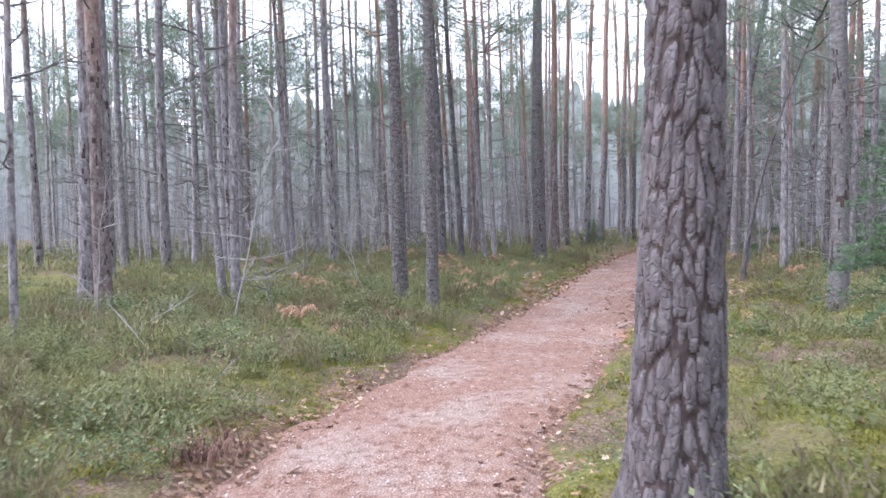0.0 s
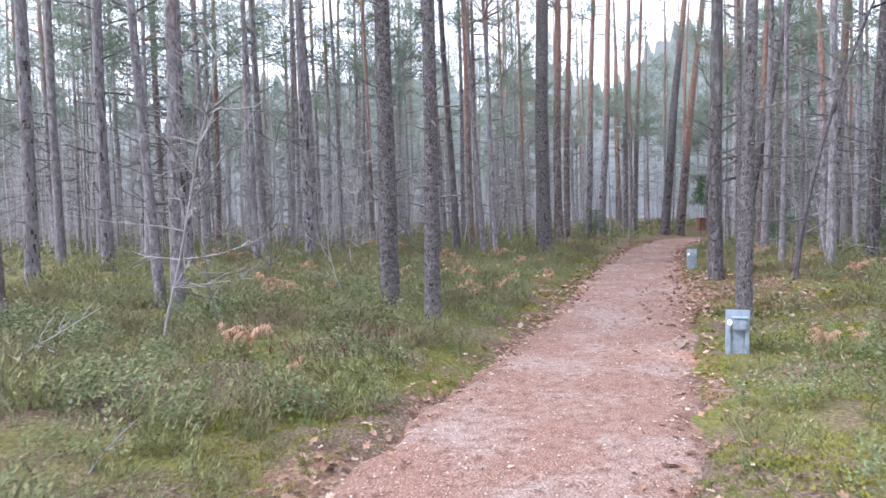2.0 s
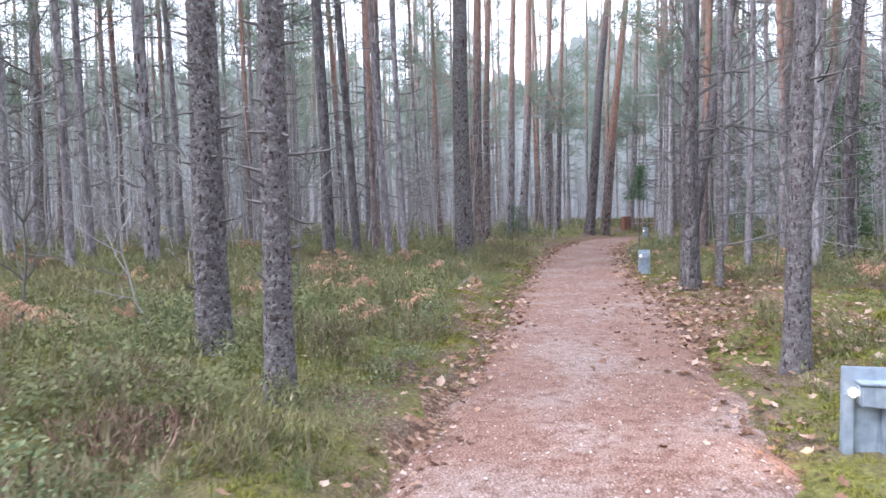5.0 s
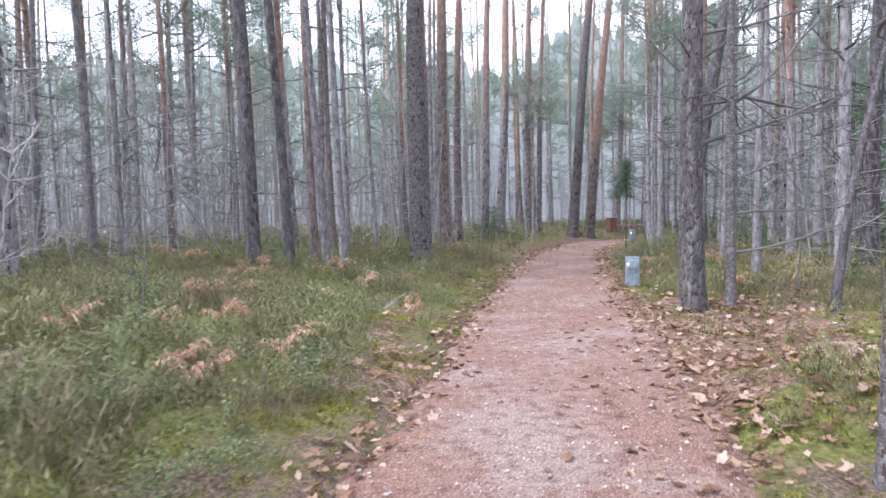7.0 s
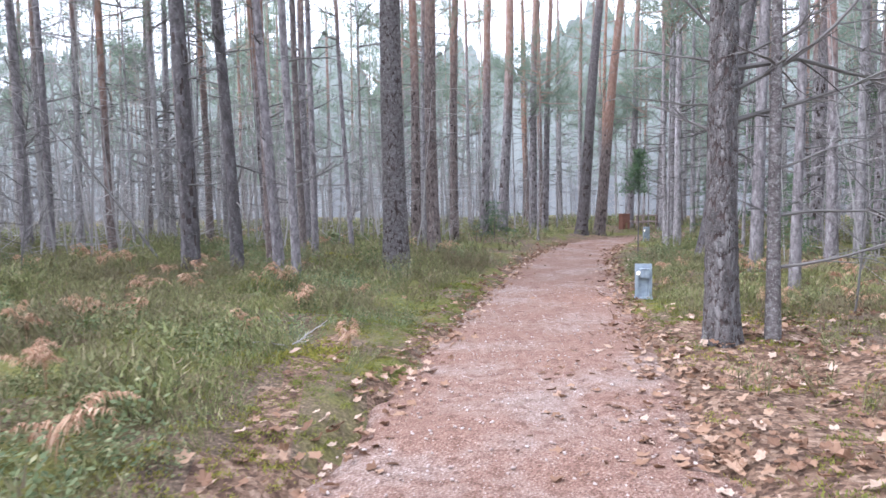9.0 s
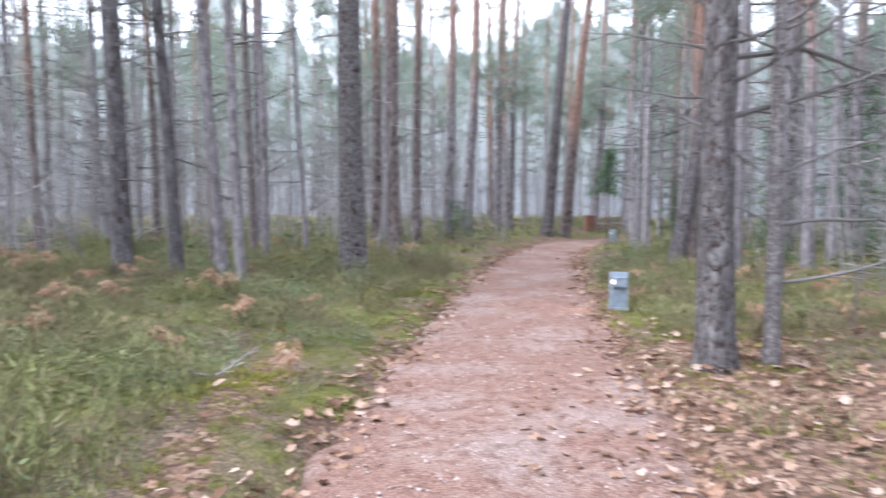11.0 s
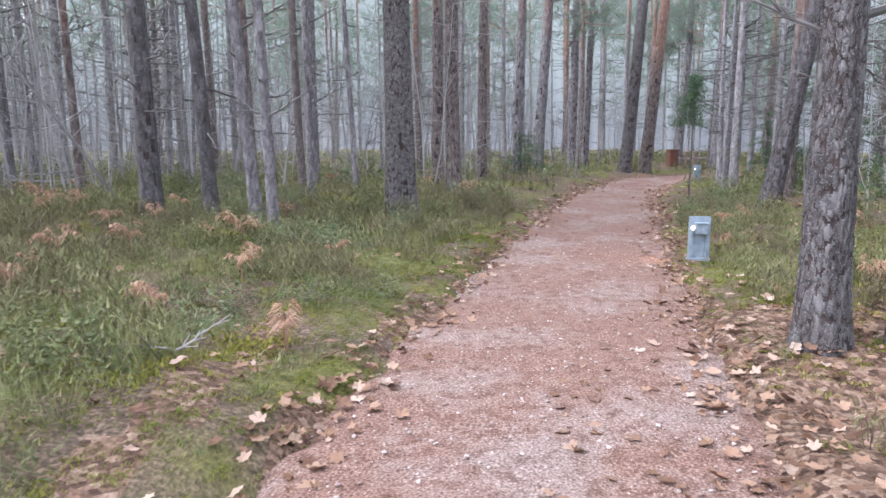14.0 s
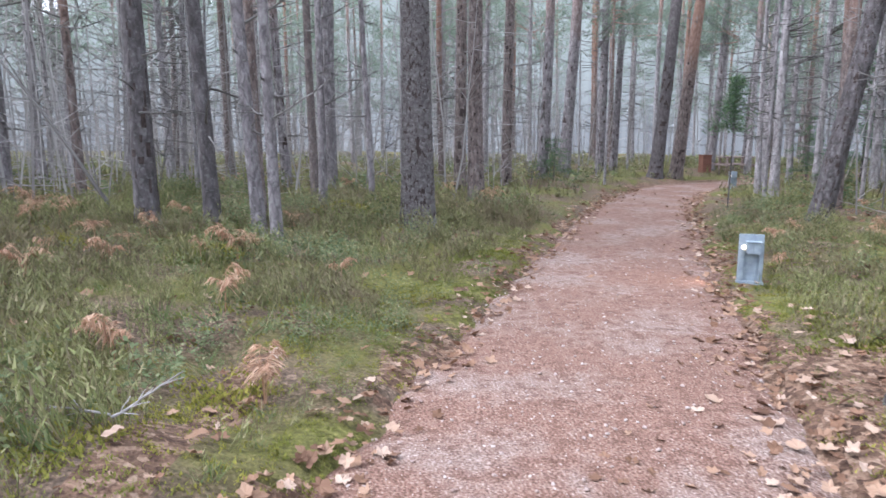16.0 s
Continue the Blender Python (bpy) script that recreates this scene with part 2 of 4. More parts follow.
DRY_LEAF = leafy("dry_fallen_leaves", [(0, (0.11, 0.058, 0.036)), (0.4, (0.23, 0.132, 0.084)), (0.75, (0.34, 0.22, 0.15)), (1, (0.48, 0.37, 0.3))], None, 0.7, 0.2)
BRACKEN = leafy("dead_bracken", [(0, (0.22, 0.115, 0.07)), (0.5, (0.4, 0.24, 0.155)), (1, (0.55, 0.39, 0.28))], None, 0.8, 0.3)
WITHERED = leafy("withered_brown_plants", [(0, (0.1, 0.06, 0.05)), (0.5, (0.18, 0.105, 0.085)), (1, (0.3, 0.19, 0.15))], None, 0.9, 0.15)


def crack_material():
    """The dark inner bark in the furrows between plates."""
    m, n, l, b = material("furrowed_inner_bark", 0.95)
    tc = n.new("ShaderNodeTexCoord").outputs["Object"]
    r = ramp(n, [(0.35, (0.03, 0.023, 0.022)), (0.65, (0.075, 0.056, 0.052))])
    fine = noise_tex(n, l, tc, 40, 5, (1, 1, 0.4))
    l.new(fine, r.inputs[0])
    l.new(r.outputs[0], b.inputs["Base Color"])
    bump(n, l, b, fine, 0.6, 0.006)
    return m


CRACK = crack_material()


def leaf_by_object():
    m, n, l, b = material("single_dry_leaf", 0.75)
    r = ramp(n, [(0, (0.12, 0.062, 0.038)), (0.4, (0.24, 0.138, 0.088)), (0.75, (0.35, 0.23, 0.158)), (1, (0.48, 0.37, 0.3))])
    l.new(n.new("ShaderNodeObjectInfo").outputs["Random"], r.inputs[0])
    tc = n.new("ShaderNodeTexCoord").outputs["Object"]
    l.new(mixed(n, l, maths(n, l, "MULTIPLY", noise_tex(n, l, tc, 40, 4), 0.4), r.outputs[0], (0.2, 0.12, 0.08)), b.inputs["Base Color"])
    return m


def stone_material(name, isl):
    m, n, l, b = material(name, 0.85)
    r = ramp(n, [(0, (0.25, 0.175, 0.15)), (0.5, (0.36, 0.29, 0.265)), (1, (0.48, 0.43, 0.405))])
    src = n.new("ShaderNodeNewGeometry").outputs["Random Per Island"] if isl else n.new("ShaderNodeObjectInfo").outputs["Random"]
    l.new(src, r.inputs[0])
    l.new(r.outputs[0], b.inputs["Base Color"])
    return m


LEAF_ONE, STONE_ONE, STONES = leaf_by_object(), stone_material("pebble", False), stone_material("gravel_grains", True)


def soil_material():
    """Forest floor between the plants: needle litter, humus, moss and dry leaves."""
    m, n, l, b = material("forest_floor", 0.95)
    tc = n.new("ShaderNodeTexCoord").outputs["Object"]
    fine = noise_tex(n, l, tc, 38, 6)
    litter = ramp(n, [(0.3, (0.05, 0.036, 0.028)), (0.5, (0.12, 0.085, 0.06)), (0.62, (0.2, 0.14, 0.1)), (0.75, (0.3, 0.22, 0.165))])
    l.new(fine, litter.inputs[0])
    green = ramp(n, [(0.3, (0.06, 0.062, 0.018)), (0.55, (0.135, 0.13, 0.037)), (0.75, (0.21, 0.195, 0.065))])
    l.new(noise_tex(n, l, tc, 24, 5), green.inputs[0])
    where = ramp(n, [(0.42, (0, 0, 0)), (0.58, (1, 1, 1))])
    l.new(noise_tex(n, l, tc, 0.8, 5), where.inputs[0])
    l.new(mixed(n, l, where.outputs[0], litter.outputs[0], green.outputs[0]), b.inputs["Base Color"])
    bump(n, l, b, fine, 1.0, 0.03)
    return m


def litter_material():
    """Matted dry leaves and needles under the trees."""
    m, n, l, b = material("matted_leaf_litter", 0.9)
    tc = n.new("ShaderNodeTexCoord").outputs["Object"]
    vor = n.new("ShaderNodeTexVoronoi")
    vor.inputs["Scale"].default_value = 24
    l.new(tc, vor.inputs["Vector"])
    sep = n.new("ShaderNodeSeparateColor")
    l.new(vor.outputs["Color"], sep.inputs[0])
    r = ramp(n, [(0.0, (0.08, 0.046, 0.032)), (0.4, (0.16, 0.098, 0.066)), (0.75, (0.24, 0.155, 0.108)), (1.0, (0.33, 0.235, 0.175))])
    l.new(sep.outputs[0], r.inputs[0])
    fine = noise_tex(n, l, tc, 45, 6)
    shade = ramp(n, [(0.3, (0.4, 0.35, 0.32)), (0.6, (1, 1, 1))])
    l.new(fine, shade.inputs[0])
    l.new(mixed(n, l, 0.85, r.outputs[0], shade.outputs[0], "MULTIPLY"), b.inputs["Base Color"])
    bump(n, l, b, maths(n, l, "ADD", fine, sep.outputs[1]), 0.9, 0.025)
    return m


def path_material():
    """Reddish-brown fine gravel with paler worn tracks."""
    m, n, l, b = material("reddish_gravel", 0.95)
    tc = n.new("ShaderNodeTexCoord").outputs["Object"]
    fine = noise_tex(n, l, tc, 70, 6)
    mid = noise_tex(n, l, tc, 9, 5)
    big = noise_tex(n, l, tc, 0.9, 4)
    red = ramp(n, [(0.32, (0.085, 0.044, 0.032)), (0.5, (0.2, 0.115, 0.087)), (0.6, (0.262, 0.165, 0.13)), (0.74, (0.42, 0.345, 0.3))])
    l.new(fine, red.inputs[0])
    pale = ramp(n, [(0.32, (0.145, 0.106, 0.09)), (0.52, (0.305, 0.255, 0.232)), (0.72, (0.52, 0.475, 0.44))])
    l.new(fine, pale.inputs[0])
    where = ramp(n, [(0.50, (0, 0, 0)), (0.64, (1, 1, 1))])
    l.new(maths(n, l, "ADD", maths(n, l, "MULTIPLY", big, 0.75), maths(n, l, "MULTIPLY", mid, 0.3)), where.inputs[0])
    col = mixed(n, l, maths(n, l, "MULTIPLY", where.outputs[0], 0.5), red.outputs[0], pale.outputs[0])
    dark = ramp(n, [(0.3, (0.55, 0.5, 0.47)), (0.5, (1, 1, 1))])
    l.new(mid, dark.inputs[0])
    l.new(mixed(n, l, 0.7, col, dark.outputs[0], "MULTIPLY"), b.inputs["Base Color"])
    vor = n.new("ShaderNodeTexVoronoi")
    vor.inputs["Scale"].default_value = 55
    l.new(tc, vor.inputs["Vector"])
    bump(n, l, b, maths(n, l, "ADD", maths(n, l, "MULTIPLY", fine, 0.7), maths(n, l, "MULTIPLY", vor.outputs["Distance"], -0.5)), 1.0, 0.012)
    return m


def painted_metal():
    m, n, l, b = material("grey_galvanised_metal", 0.45, 0.35)
    tc = n.new("ShaderNodeTexCoord").outputs["Object"]
    r = ramp(n, [(0.35, (0.25, 0.3, 0.36)), (0.65, (0.36, 0.425, 0.485))])
    l.new(noise_tex(n, l, tc, 12, 5), r.inputs[0])
    streak = ramp(n, [(0.5, (1, 1, 1)), (0.75, (0.6, 0.6, 0.58))])
    l.new(noise_tex(n, l, tc, 9, 4, (3, 3, 0.4)), streak.inputs[0])
    l.new(mixed(n, l, 0.7, r.outputs[0], streak.outputs[0], "MULTIPLY"), b.inputs["Base Color"])
    bump(n, l, b, noise_tex(n, l, tc, 60, 3), 0.15, 0.002)
    return m


def lamp_material():
    m, n, l, b = material("lit_lamp_glass", 0.3)
    b.inputs["Base Color"].default_value = (0.9, 0.85, 0.7, 1)
    b.inputs["Emission Color"].default_value = (1.0, 0.82, 0.55, 1)
    b.inputs["Emission Strength"].default_value = 0.75
    return m


def plank_material(name, dark, light):
    m, n, l, b = material(name, 0.8)
    tc = n.new("ShaderNodeTexCoord").outputs["Object"]
    r = ramp(n, [(0.3, dark), (0.7, light)])
    l.new(noise_tex(n, l, tc, 8, 5, (0.3, 4, 4)), r.inputs[0])
    l.new(r.outputs[0], b.inputs["Base Color"])
    return m


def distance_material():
    """Grey-green depth of the woods far off, its haze painted as emission."""
    m, n, l, b = material("hazy_woods_glow", 1.0)
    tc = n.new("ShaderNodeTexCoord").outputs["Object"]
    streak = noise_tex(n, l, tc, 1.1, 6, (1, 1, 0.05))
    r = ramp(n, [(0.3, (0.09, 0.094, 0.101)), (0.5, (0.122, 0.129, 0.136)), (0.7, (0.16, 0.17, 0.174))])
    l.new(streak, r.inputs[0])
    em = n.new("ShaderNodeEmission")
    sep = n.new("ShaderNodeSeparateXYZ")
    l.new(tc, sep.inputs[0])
    # haze glow brightens with height, so the ring's top merges with the sky
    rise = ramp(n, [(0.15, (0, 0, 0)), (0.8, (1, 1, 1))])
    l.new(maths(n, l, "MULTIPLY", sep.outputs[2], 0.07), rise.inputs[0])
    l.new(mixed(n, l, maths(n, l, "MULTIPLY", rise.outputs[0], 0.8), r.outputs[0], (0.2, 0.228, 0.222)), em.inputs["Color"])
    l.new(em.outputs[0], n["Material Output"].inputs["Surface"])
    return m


DISTANCE = distance_material()
LITTER = litter_material()
SOIL, GRAVEL, METAL, LAMP = soil_material(), path_material(), painted_metal(), lamp_material()
BOARD, BIN = plank_material("weathered_reddish_board", (0.16, 0.12, 0.11), (0.36, 0.29, 0.27)), plank_material("rust_brown_paint", (0.13, 0.062, 0.045), (0.2, 0.095, 0.07))

# ---- ground and path ----
def spaced(near0, near1, step, far0, far1):
    out = list(np.arange(near0, near1, step))
    v, s = near1, step
    while v < far1:
        out.append(v)
        s *= 1.18
        v += s
    out.append(far1)
    v, s, low = near0, step, []
    while v > far0:
        s *= 1.18
        v -= s
        low.append(max(v, far0))
    return np.array(low[::-1] + out)


def ground():
    xs, ys = spaced(-10, 12, 0.15, -600, 600), spaced(2, 40, 0.15, -600, 600)
    X, Y = np.meshgrid(xs, ys, indexing="xy")
    V = np.stack([X, Y, land(X, Y)], -1).reshape(-1, 3)
    i, j = np.meshgrid(np.arange(len(ys) - 1), np.arange(len(xs) - 1), indexing="ij")
    a = i * len(xs) + j
    F = np.stack([a, a + 1, a + 1 + len(xs), a + len(xs)], -1).reshape(-1, 4)
    mx, my = X[:-1, :-1].ravel() + 0.07, Y[:-1, :-1].ravel() + 0.07
    d = path_side(mx, my)
    e = np.abs(d) - HALF + (value_noise(mx, my, 0.6, 14) - 0.5) * 0.7
    bare = ((d > 0) & (my > 16.6) & (my < 21.6) & (e < 1.9)) | (e < 0.12)
    bare |= (np.abs(mx - (2.05 + 0.12 * (my - 19))) < 0.14) & (my > 17.5) & (my < 21.5)
    tagged(new("ground", mesh_of("ground", V, F, [SOIL, LITTER], True, bare.astype(np.int32))), "mossy forest floor with needle litter under pines", "ground", kind="structure")


def path():
    seg = np.concatenate([[0], np.cumsum(np.hypot(*np.diff(PATH_LINE, axis=0).T))])
    s = np.arange(0, seg[-1], 0.1)
    cx, cy = np.interp(s, seg, PATH_LINE[:, 0]), np.interp(s, seg, PATH_LINE[:, 1])
    for _ in range(20):
        cx[1:-1], cy[1:-1] = (cx[:-2] + 2 * cx[1:-1] + cx[2:]) / 4, (cy[:-2] + 2 * cy[1:-1] + cy[2:]) / 4
    tx, ty = np.gradient(cx), np.gradient(cy)
    q = np.hypot(tx, ty)
    nx, ny = ty / q, -tx / q
    w = np.linspace(-1.32, 1.32, 34)
    X, Y = cx[:, None] + nx[:, None] * w, cy[:, None] + ny[:, None] * w
    Z = 0.015 * (1 - (w / 1.3) ** 2) + (value_noise(X, Y, 0.5, 11) - 0.5) * 0.03 + (value_noise(X, Y, 0.16, 12) - 0.5) * 0.014
    edge = np.abs(w) + (value_noise(X, Y, 0.35, 13) - 0.5) * 0.4
    Z = Z - 0.09 * np.clip((edge - 0.98) / 0.34, 0, 1)
    V = np.stack([X, Y, Z], -1).reshape(-1, 3)
    i, j = np.meshgrid(np.arange(len(s) - 1), np.arange(33), indexing="ij")
    a = i * 34 + j
    F = np.stack([a, a + 1, a + 35, a + 34], -1).reshape(-1, 4)
    return tagged(new("path", mesh_of("path", V, F, GRAVEL, True)), "reddish-brown gravel footpath winding through the pine forest", "path", kind="structure")


ground()
footpath = path()


# ---- pines ----
def worley(u, v, n, rng):
    """Nearest and second distance in a jittered grid, n cells round, and a chance number for each cell."""
    m = int(v.max()) + 3
    jx, jy, own = rng.uniform(0.3, 0.7, (n, m)), rng.random((n, m)), rng.random((n, m))
    iu, iv = np.floor(u).astype(int), np.floor(v).astype(int)
    f1, f2, luck = np.full(u.shape, 9.0), np.full(u.shape, 9.0), np.zeros(u.shape)
    for a in (-1, 0, 1):
        for b in (-1, 0, 1):
            cu, cv = iu + a, np.clip(iv + b, 0, m - 1)
            d = ((cu + jx[cu % n, cv] - u) ** 4 + (0.7 * (cv + jy[cu % n, cv] - v)) ** 4) ** 0.25
            f2 = np.where(d < f1, f1, np.minimum(f2, d))
            luck = np.where(d < f1, own[cu % n, cv], luck)
            f1 = np.minimum(f1, d)
    return f1, f2, luck


def axis(z, lean, height, rng, curve=0.0):
    """Where a trunk's middle runs at height z."""
    a = rng.random(4) * 6.28
    wob = 0.0016 * height
    x = lean[0] * z + wob * (np.sin(z * 0.55 + a[0]) - math.sin(a[0])) + curve * z * z
    y = lean[1] * z + wob * (np.sin(z * 0.45 + a[1]) - math.sin(a[1]))
    return x, y


def girth(z, d, height, flare=0.22):
    return d / 2 * ((1 - 0.12 * np.clip(z / 2, 0, 1)) * (1 - 0.8 * np.clip(z / height, 0, 1) ** 1.15) + flare * np.exp(-z / 0.22)) + 0.004


def trunk(d, height, lean, seed, sides=14, step=0.5, plates=None, fine_to=5.0, fine_step=0.03, curve=0.0):
    rng = np.random.default_rng(seed)
    z = np.arange(-0.25, height, step)
    if plates:
        z = np.concatenate([np.arange(-0.25, fine_to, fine_step), np.arange(fine_to, height, step)])
    z = np.append(z, height)
    cx, cy = axis(np.maximum(z, 0), lean, height, np.random.default_rng(seed + 1), curve)
    r = girth(np.maximum(z, 0), d, height)
    th = np.arange(sides) * 2 * np.pi / sides
    R = r[:, None] * np.ones(sides)
    Z = np.repeat(z[:, None], sides, 1)
    TH = np.repeat(th[None], len(z), 0)
    # root lobes and uneven girth
    ph = rng.random(3) * 6.28
    R *= 1 + 0.10 * np.exp(-np.maximum(Z, 0) / 0.25) * np.sin(5 * TH + ph[0]) + 0.025 * np.sin(2 * TH + ph[1] + Z * 0.6) + 0.015 * np.sin(3 * TH + ph[2] - Z)
    furrow = np.zeros(Z.shape, bool)
    if plates:
        cu, cz, depth = plates
        n = max(6, int(2 * np.pi * d / 2 / cu))
        wz = Z + 0.2 * cz * np.sin(TH * 3 + Z * 4 + ph[0])
        wu = TH / (2 * np.pi) * n + 0.22 * np.sin(Z / cz * 1.1 + ph[1] + TH) + 0.12 * np.sin(Z / cz * 2.7 + TH * 3)
        f1, f2, luck = worley(wu % n, (wz + 0.6) / cz, n, rng)
        g1, g2, chip = worley((wu * 2) % (2 * n), (wz + 0.6) / cz * 2.2, 2 * n, rng)
        fade = np.clip((fine_to - Z) / 1.2, 0, 1)
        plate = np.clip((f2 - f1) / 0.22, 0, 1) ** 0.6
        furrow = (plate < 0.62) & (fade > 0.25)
        small = np.clip((g2 - g1) / 0.2, 0, 1) ** 0.6
        R += fade * depth * (plate * (0.75 + 0.5 * luck) + small * (0.05 + 0.14 * chip) + 0.05 * rng.random(Z.shape) - 1.1)
    V = np.stack([cx[:, None] + R * np.cos(TH), cy[:, None] + R * np.sin(TH), Z], -1).reshape(-1, 3)
    i, j = np.meshgrid(np.arange(len(z) - 1), np.arange(sides), indexing="ij")
    a, b = i * sides + j, i * sides + (j + 1) % sides
    F = np.stack([a, b, b + sides, a + sides], -1).reshape(-1, 4)
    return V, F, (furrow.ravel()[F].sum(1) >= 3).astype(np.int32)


def limb(start, az, elev, length, r, rng, twigs=5, sides=4, bend=0.25, n=7):
    """One bare branch with side twigs."""
    s = np.linspace(0, 1, n)
    az_s = az + np.cumsum(rng.normal(0, 0.14, n))
    el_s = elev + bend * s + np.cumsum(rng.normal(0, 0.09, n))
    step = length / (n - 1)
    D = np.stack([np.cos(az_s) * np.cos(el_s), np.sin(az_s) * np.cos(el_s), np.sin(el_s)], -1) * step
    P = np.asarray(start, float) + np.concatenate([np.zeros((1, 3)), np.cumsum(D[:-1], 0)])
    out = [tris(tube(P, r * (1 - 0.85 * s) + 0.002, sides))]
    for _ in range(twigs):
        k = rng.integers(1, n - 1)
        L = length * rng.uniform(0.15, 0.42)
        a, e = az_s[k] + rng.choice((-1, 1)) * rng.uniform(0.4, 1.1), el_s[k] + rng.uniform(-0.5, 0.6)
        t = np.linspace(0, 1, 4)
        Q = P[k] + L * np.stack([t * math.cos(a) * math.cos(e), t * math.sin(a) * math.cos(e), t * math.sin(e) - 0.12 * t * t], -1) + rng.normal(0, 0.02 * L, (4, 3))
        out.append(tris(tube(Q, r * 0.4 * (1 - 0.8 * t) + 0.0015, 3)))
    return out


def needle_clumps(C, rng, per, size, width=0.045, up=0.35):
    """Sprays of thin needle tufts round each centre."""
    n = len(C) * per
    D = rng.normal(0, 1, (n, 3))
    D[:, 2] = np.abs(D[:, 2]) * 0.8 + up * 0.4
    D /= np.linalg.norm(D, axis=1)[:, None]
    W = np.cross(D, rng.normal(0, 1, (n, 3)))
    W /= np.linalg.norm(W, axis=1)[:, None]
    P = np.repeat(C, per, 0) + rng.normal(0, size * 0.35, (n, 3))
    L = size * rng.uniform(0.5, 1.1, (n, 1))
    V = np.stack([P - W * width, P + W * width, P + D * L], 1).reshape(-1, 3)
    return V, np.arange(n * 3).reshape(-1, 3)


def crown_of(d, height, lean, seed, base, branches=20, per=22, curve=0.0):
    rng = np.random.default_rng(seed + 7)
    wood, centres = [], []
    zs = np.sort(rng.uniform(base, height * 0.985, branches))
    for z in zs:
        ax, ay = axis(np.array([z]), lean, height, np.random.default_rng(seed + 1), curve)
        f = (z - base) / (height - base)
        L = (0.55 + 1.9 * math.sin(math.pi * min(1, 0.22 + 0.75 * f))) * rng.uniform(0.6, 1.15)
        a, e = rng.uniform(0, 6.28), rng.uniform(-0.1, 0.5) + 0.3 * f
        wood += limb((ax[0], ay[0], z), a, e, L, 0.014 + 0.02 * (1 - f), rng, 0, 3, 0.2, 5)
        for s in np.linspace(0.4, 1.0, rng.integers(3, 6)):
            for _ in range(2):
                c = np.array((ax[0] + math.cos(a) * math.cos(e) * L * s, ay[0] + math.sin(a) * math.cos(e) * L * s, z + L * s * math.sin(e) + 0.1 * s))
                centres.append(c + rng.normal(0, 0.22, 3) * (1, 1, 0.5))
    return wood, needle_clumps(np.array(centres), rng, per, 0.36, 0.0105)


def stubs_and_branches(d, height, lean, seed, low, high, count, length, twigs=5, curve=0.0, stub=0.25, sides=4, n=7):
    rng = np.random.default_rng(seed + 3)
    out = []
    for _ in range(count):
        z = rng.uniform(low, high)
        ax, ay = axis(np.array([z]), lean, height, np.random.default_rng(seed + 1), curve)
        a = rng.uniform(0, 6.28)
        r = girth(np.array([z]), d, height)[0] * 0.85
        L = rng.uniform(0.06, 0.2) if rng.random() < stub else length * rng.uniform(0.35, 1.0) * (0.55 + 0.45 * z / high)
        out += limb((ax[0] + r * math.cos(a), ay[0] + r * math.sin(a), z), a, rng.uniform(-0.25, 0.45), L, (0.015 if L < 0.25 else 0.009 + 0.008 * L), rng, 0 if L < 0.25 else twigs, sides, 0.25, n)
    return out


def grouped(pieces):
    """Each main branch together with its side twigs: thick tubes begin a new one."""
    out = []
    for V, F in pieces:
        if len(V) > 12 or not out:
            out.append([])
        out[-1].append((V, F))
    return out


PINE_LABELS = {"old_pine_bark": "tall pine with thick plated grey-brown bark beside the path", "lichened_pine_bark": "slender pine with rough lichen-grey bark and dead branch stubs",
               "rough_pine_bark": "pine with rough plated bark beside the path", "orange_pine_bark": "tall pine whose bark turns orange higher up", "pine_bark": "tall straight pine with grey-brown trunk in the forest", "haze_paled_pine_bark": "straight pine with lichened grey trunk paled for haze in the forest", "dark_pine_bark": "dark grey pine trunk standing in the heath"}


def pine(x, y, d, lean, bark, seed, height=None, crown=9.0, dead=14, dead_low=1.6, length=1.3, plates=None, sides=18, fine=0.03, fine_to=5.0, curve=0.0, stub=0.3, label="", extra=(), near=False, cheap=False):
    height = height or min(22.0, 12 + 24 * d)
    rt = root("pine_tree", pose(x, y, float(land(x, y)) - 0.02), label or PINE_LABELS[bark.name], "pine tree", "pines of the forest")
    V, F, furrow = trunk(d, height, lean, seed, sides, 1.2 if cheap else 0.5, plates, fine_to, fine, curve)
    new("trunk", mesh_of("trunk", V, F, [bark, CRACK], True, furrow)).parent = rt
    wood, needles = crown_of(d, height, lean, seed, min(crown, height * 0.75), 14 if cheap else 15, 17, curve)
    dead_wood = stubs_and_branches(d, height, lean, seed, dead_low, max(crown, dead_low + 1), dead, length, 2 if cheap else 5, curve, stub, 3 if cheap else 4, 5 if cheap else 7) + list(extra)
    if near:
        for one in grouped(dead_wood):
            part("dead_branch", join(one), DEAD, rt, "bare grey dead branch")
    else:
        tagged(part("deadwood", join(dead_wood), DEAD, rt, "bare grey dead branches"), kind="stuff")
    tagged(part("crown_wood", join(wood), bark, rt), kind="stuff")
    tagged(part("crown", needles, NEEDLES, rt, "airy green needle crown"), kind="stuff")
    return rt


def limbs_at(rows, seed):
    """Chosen large bare limbs: height, reach from the trunk, azimuth, rise, length, thickness."""
    rng = np.random.default_rng(seed)
    out = []
    for z, r, a, e, L, thick in rows:
        a = radians(a)
        out += limb((r * math.cos(a), r * math.sin(a), z), a, e, L, thick, rng, 9, 6, 0.12, 10)
    return out


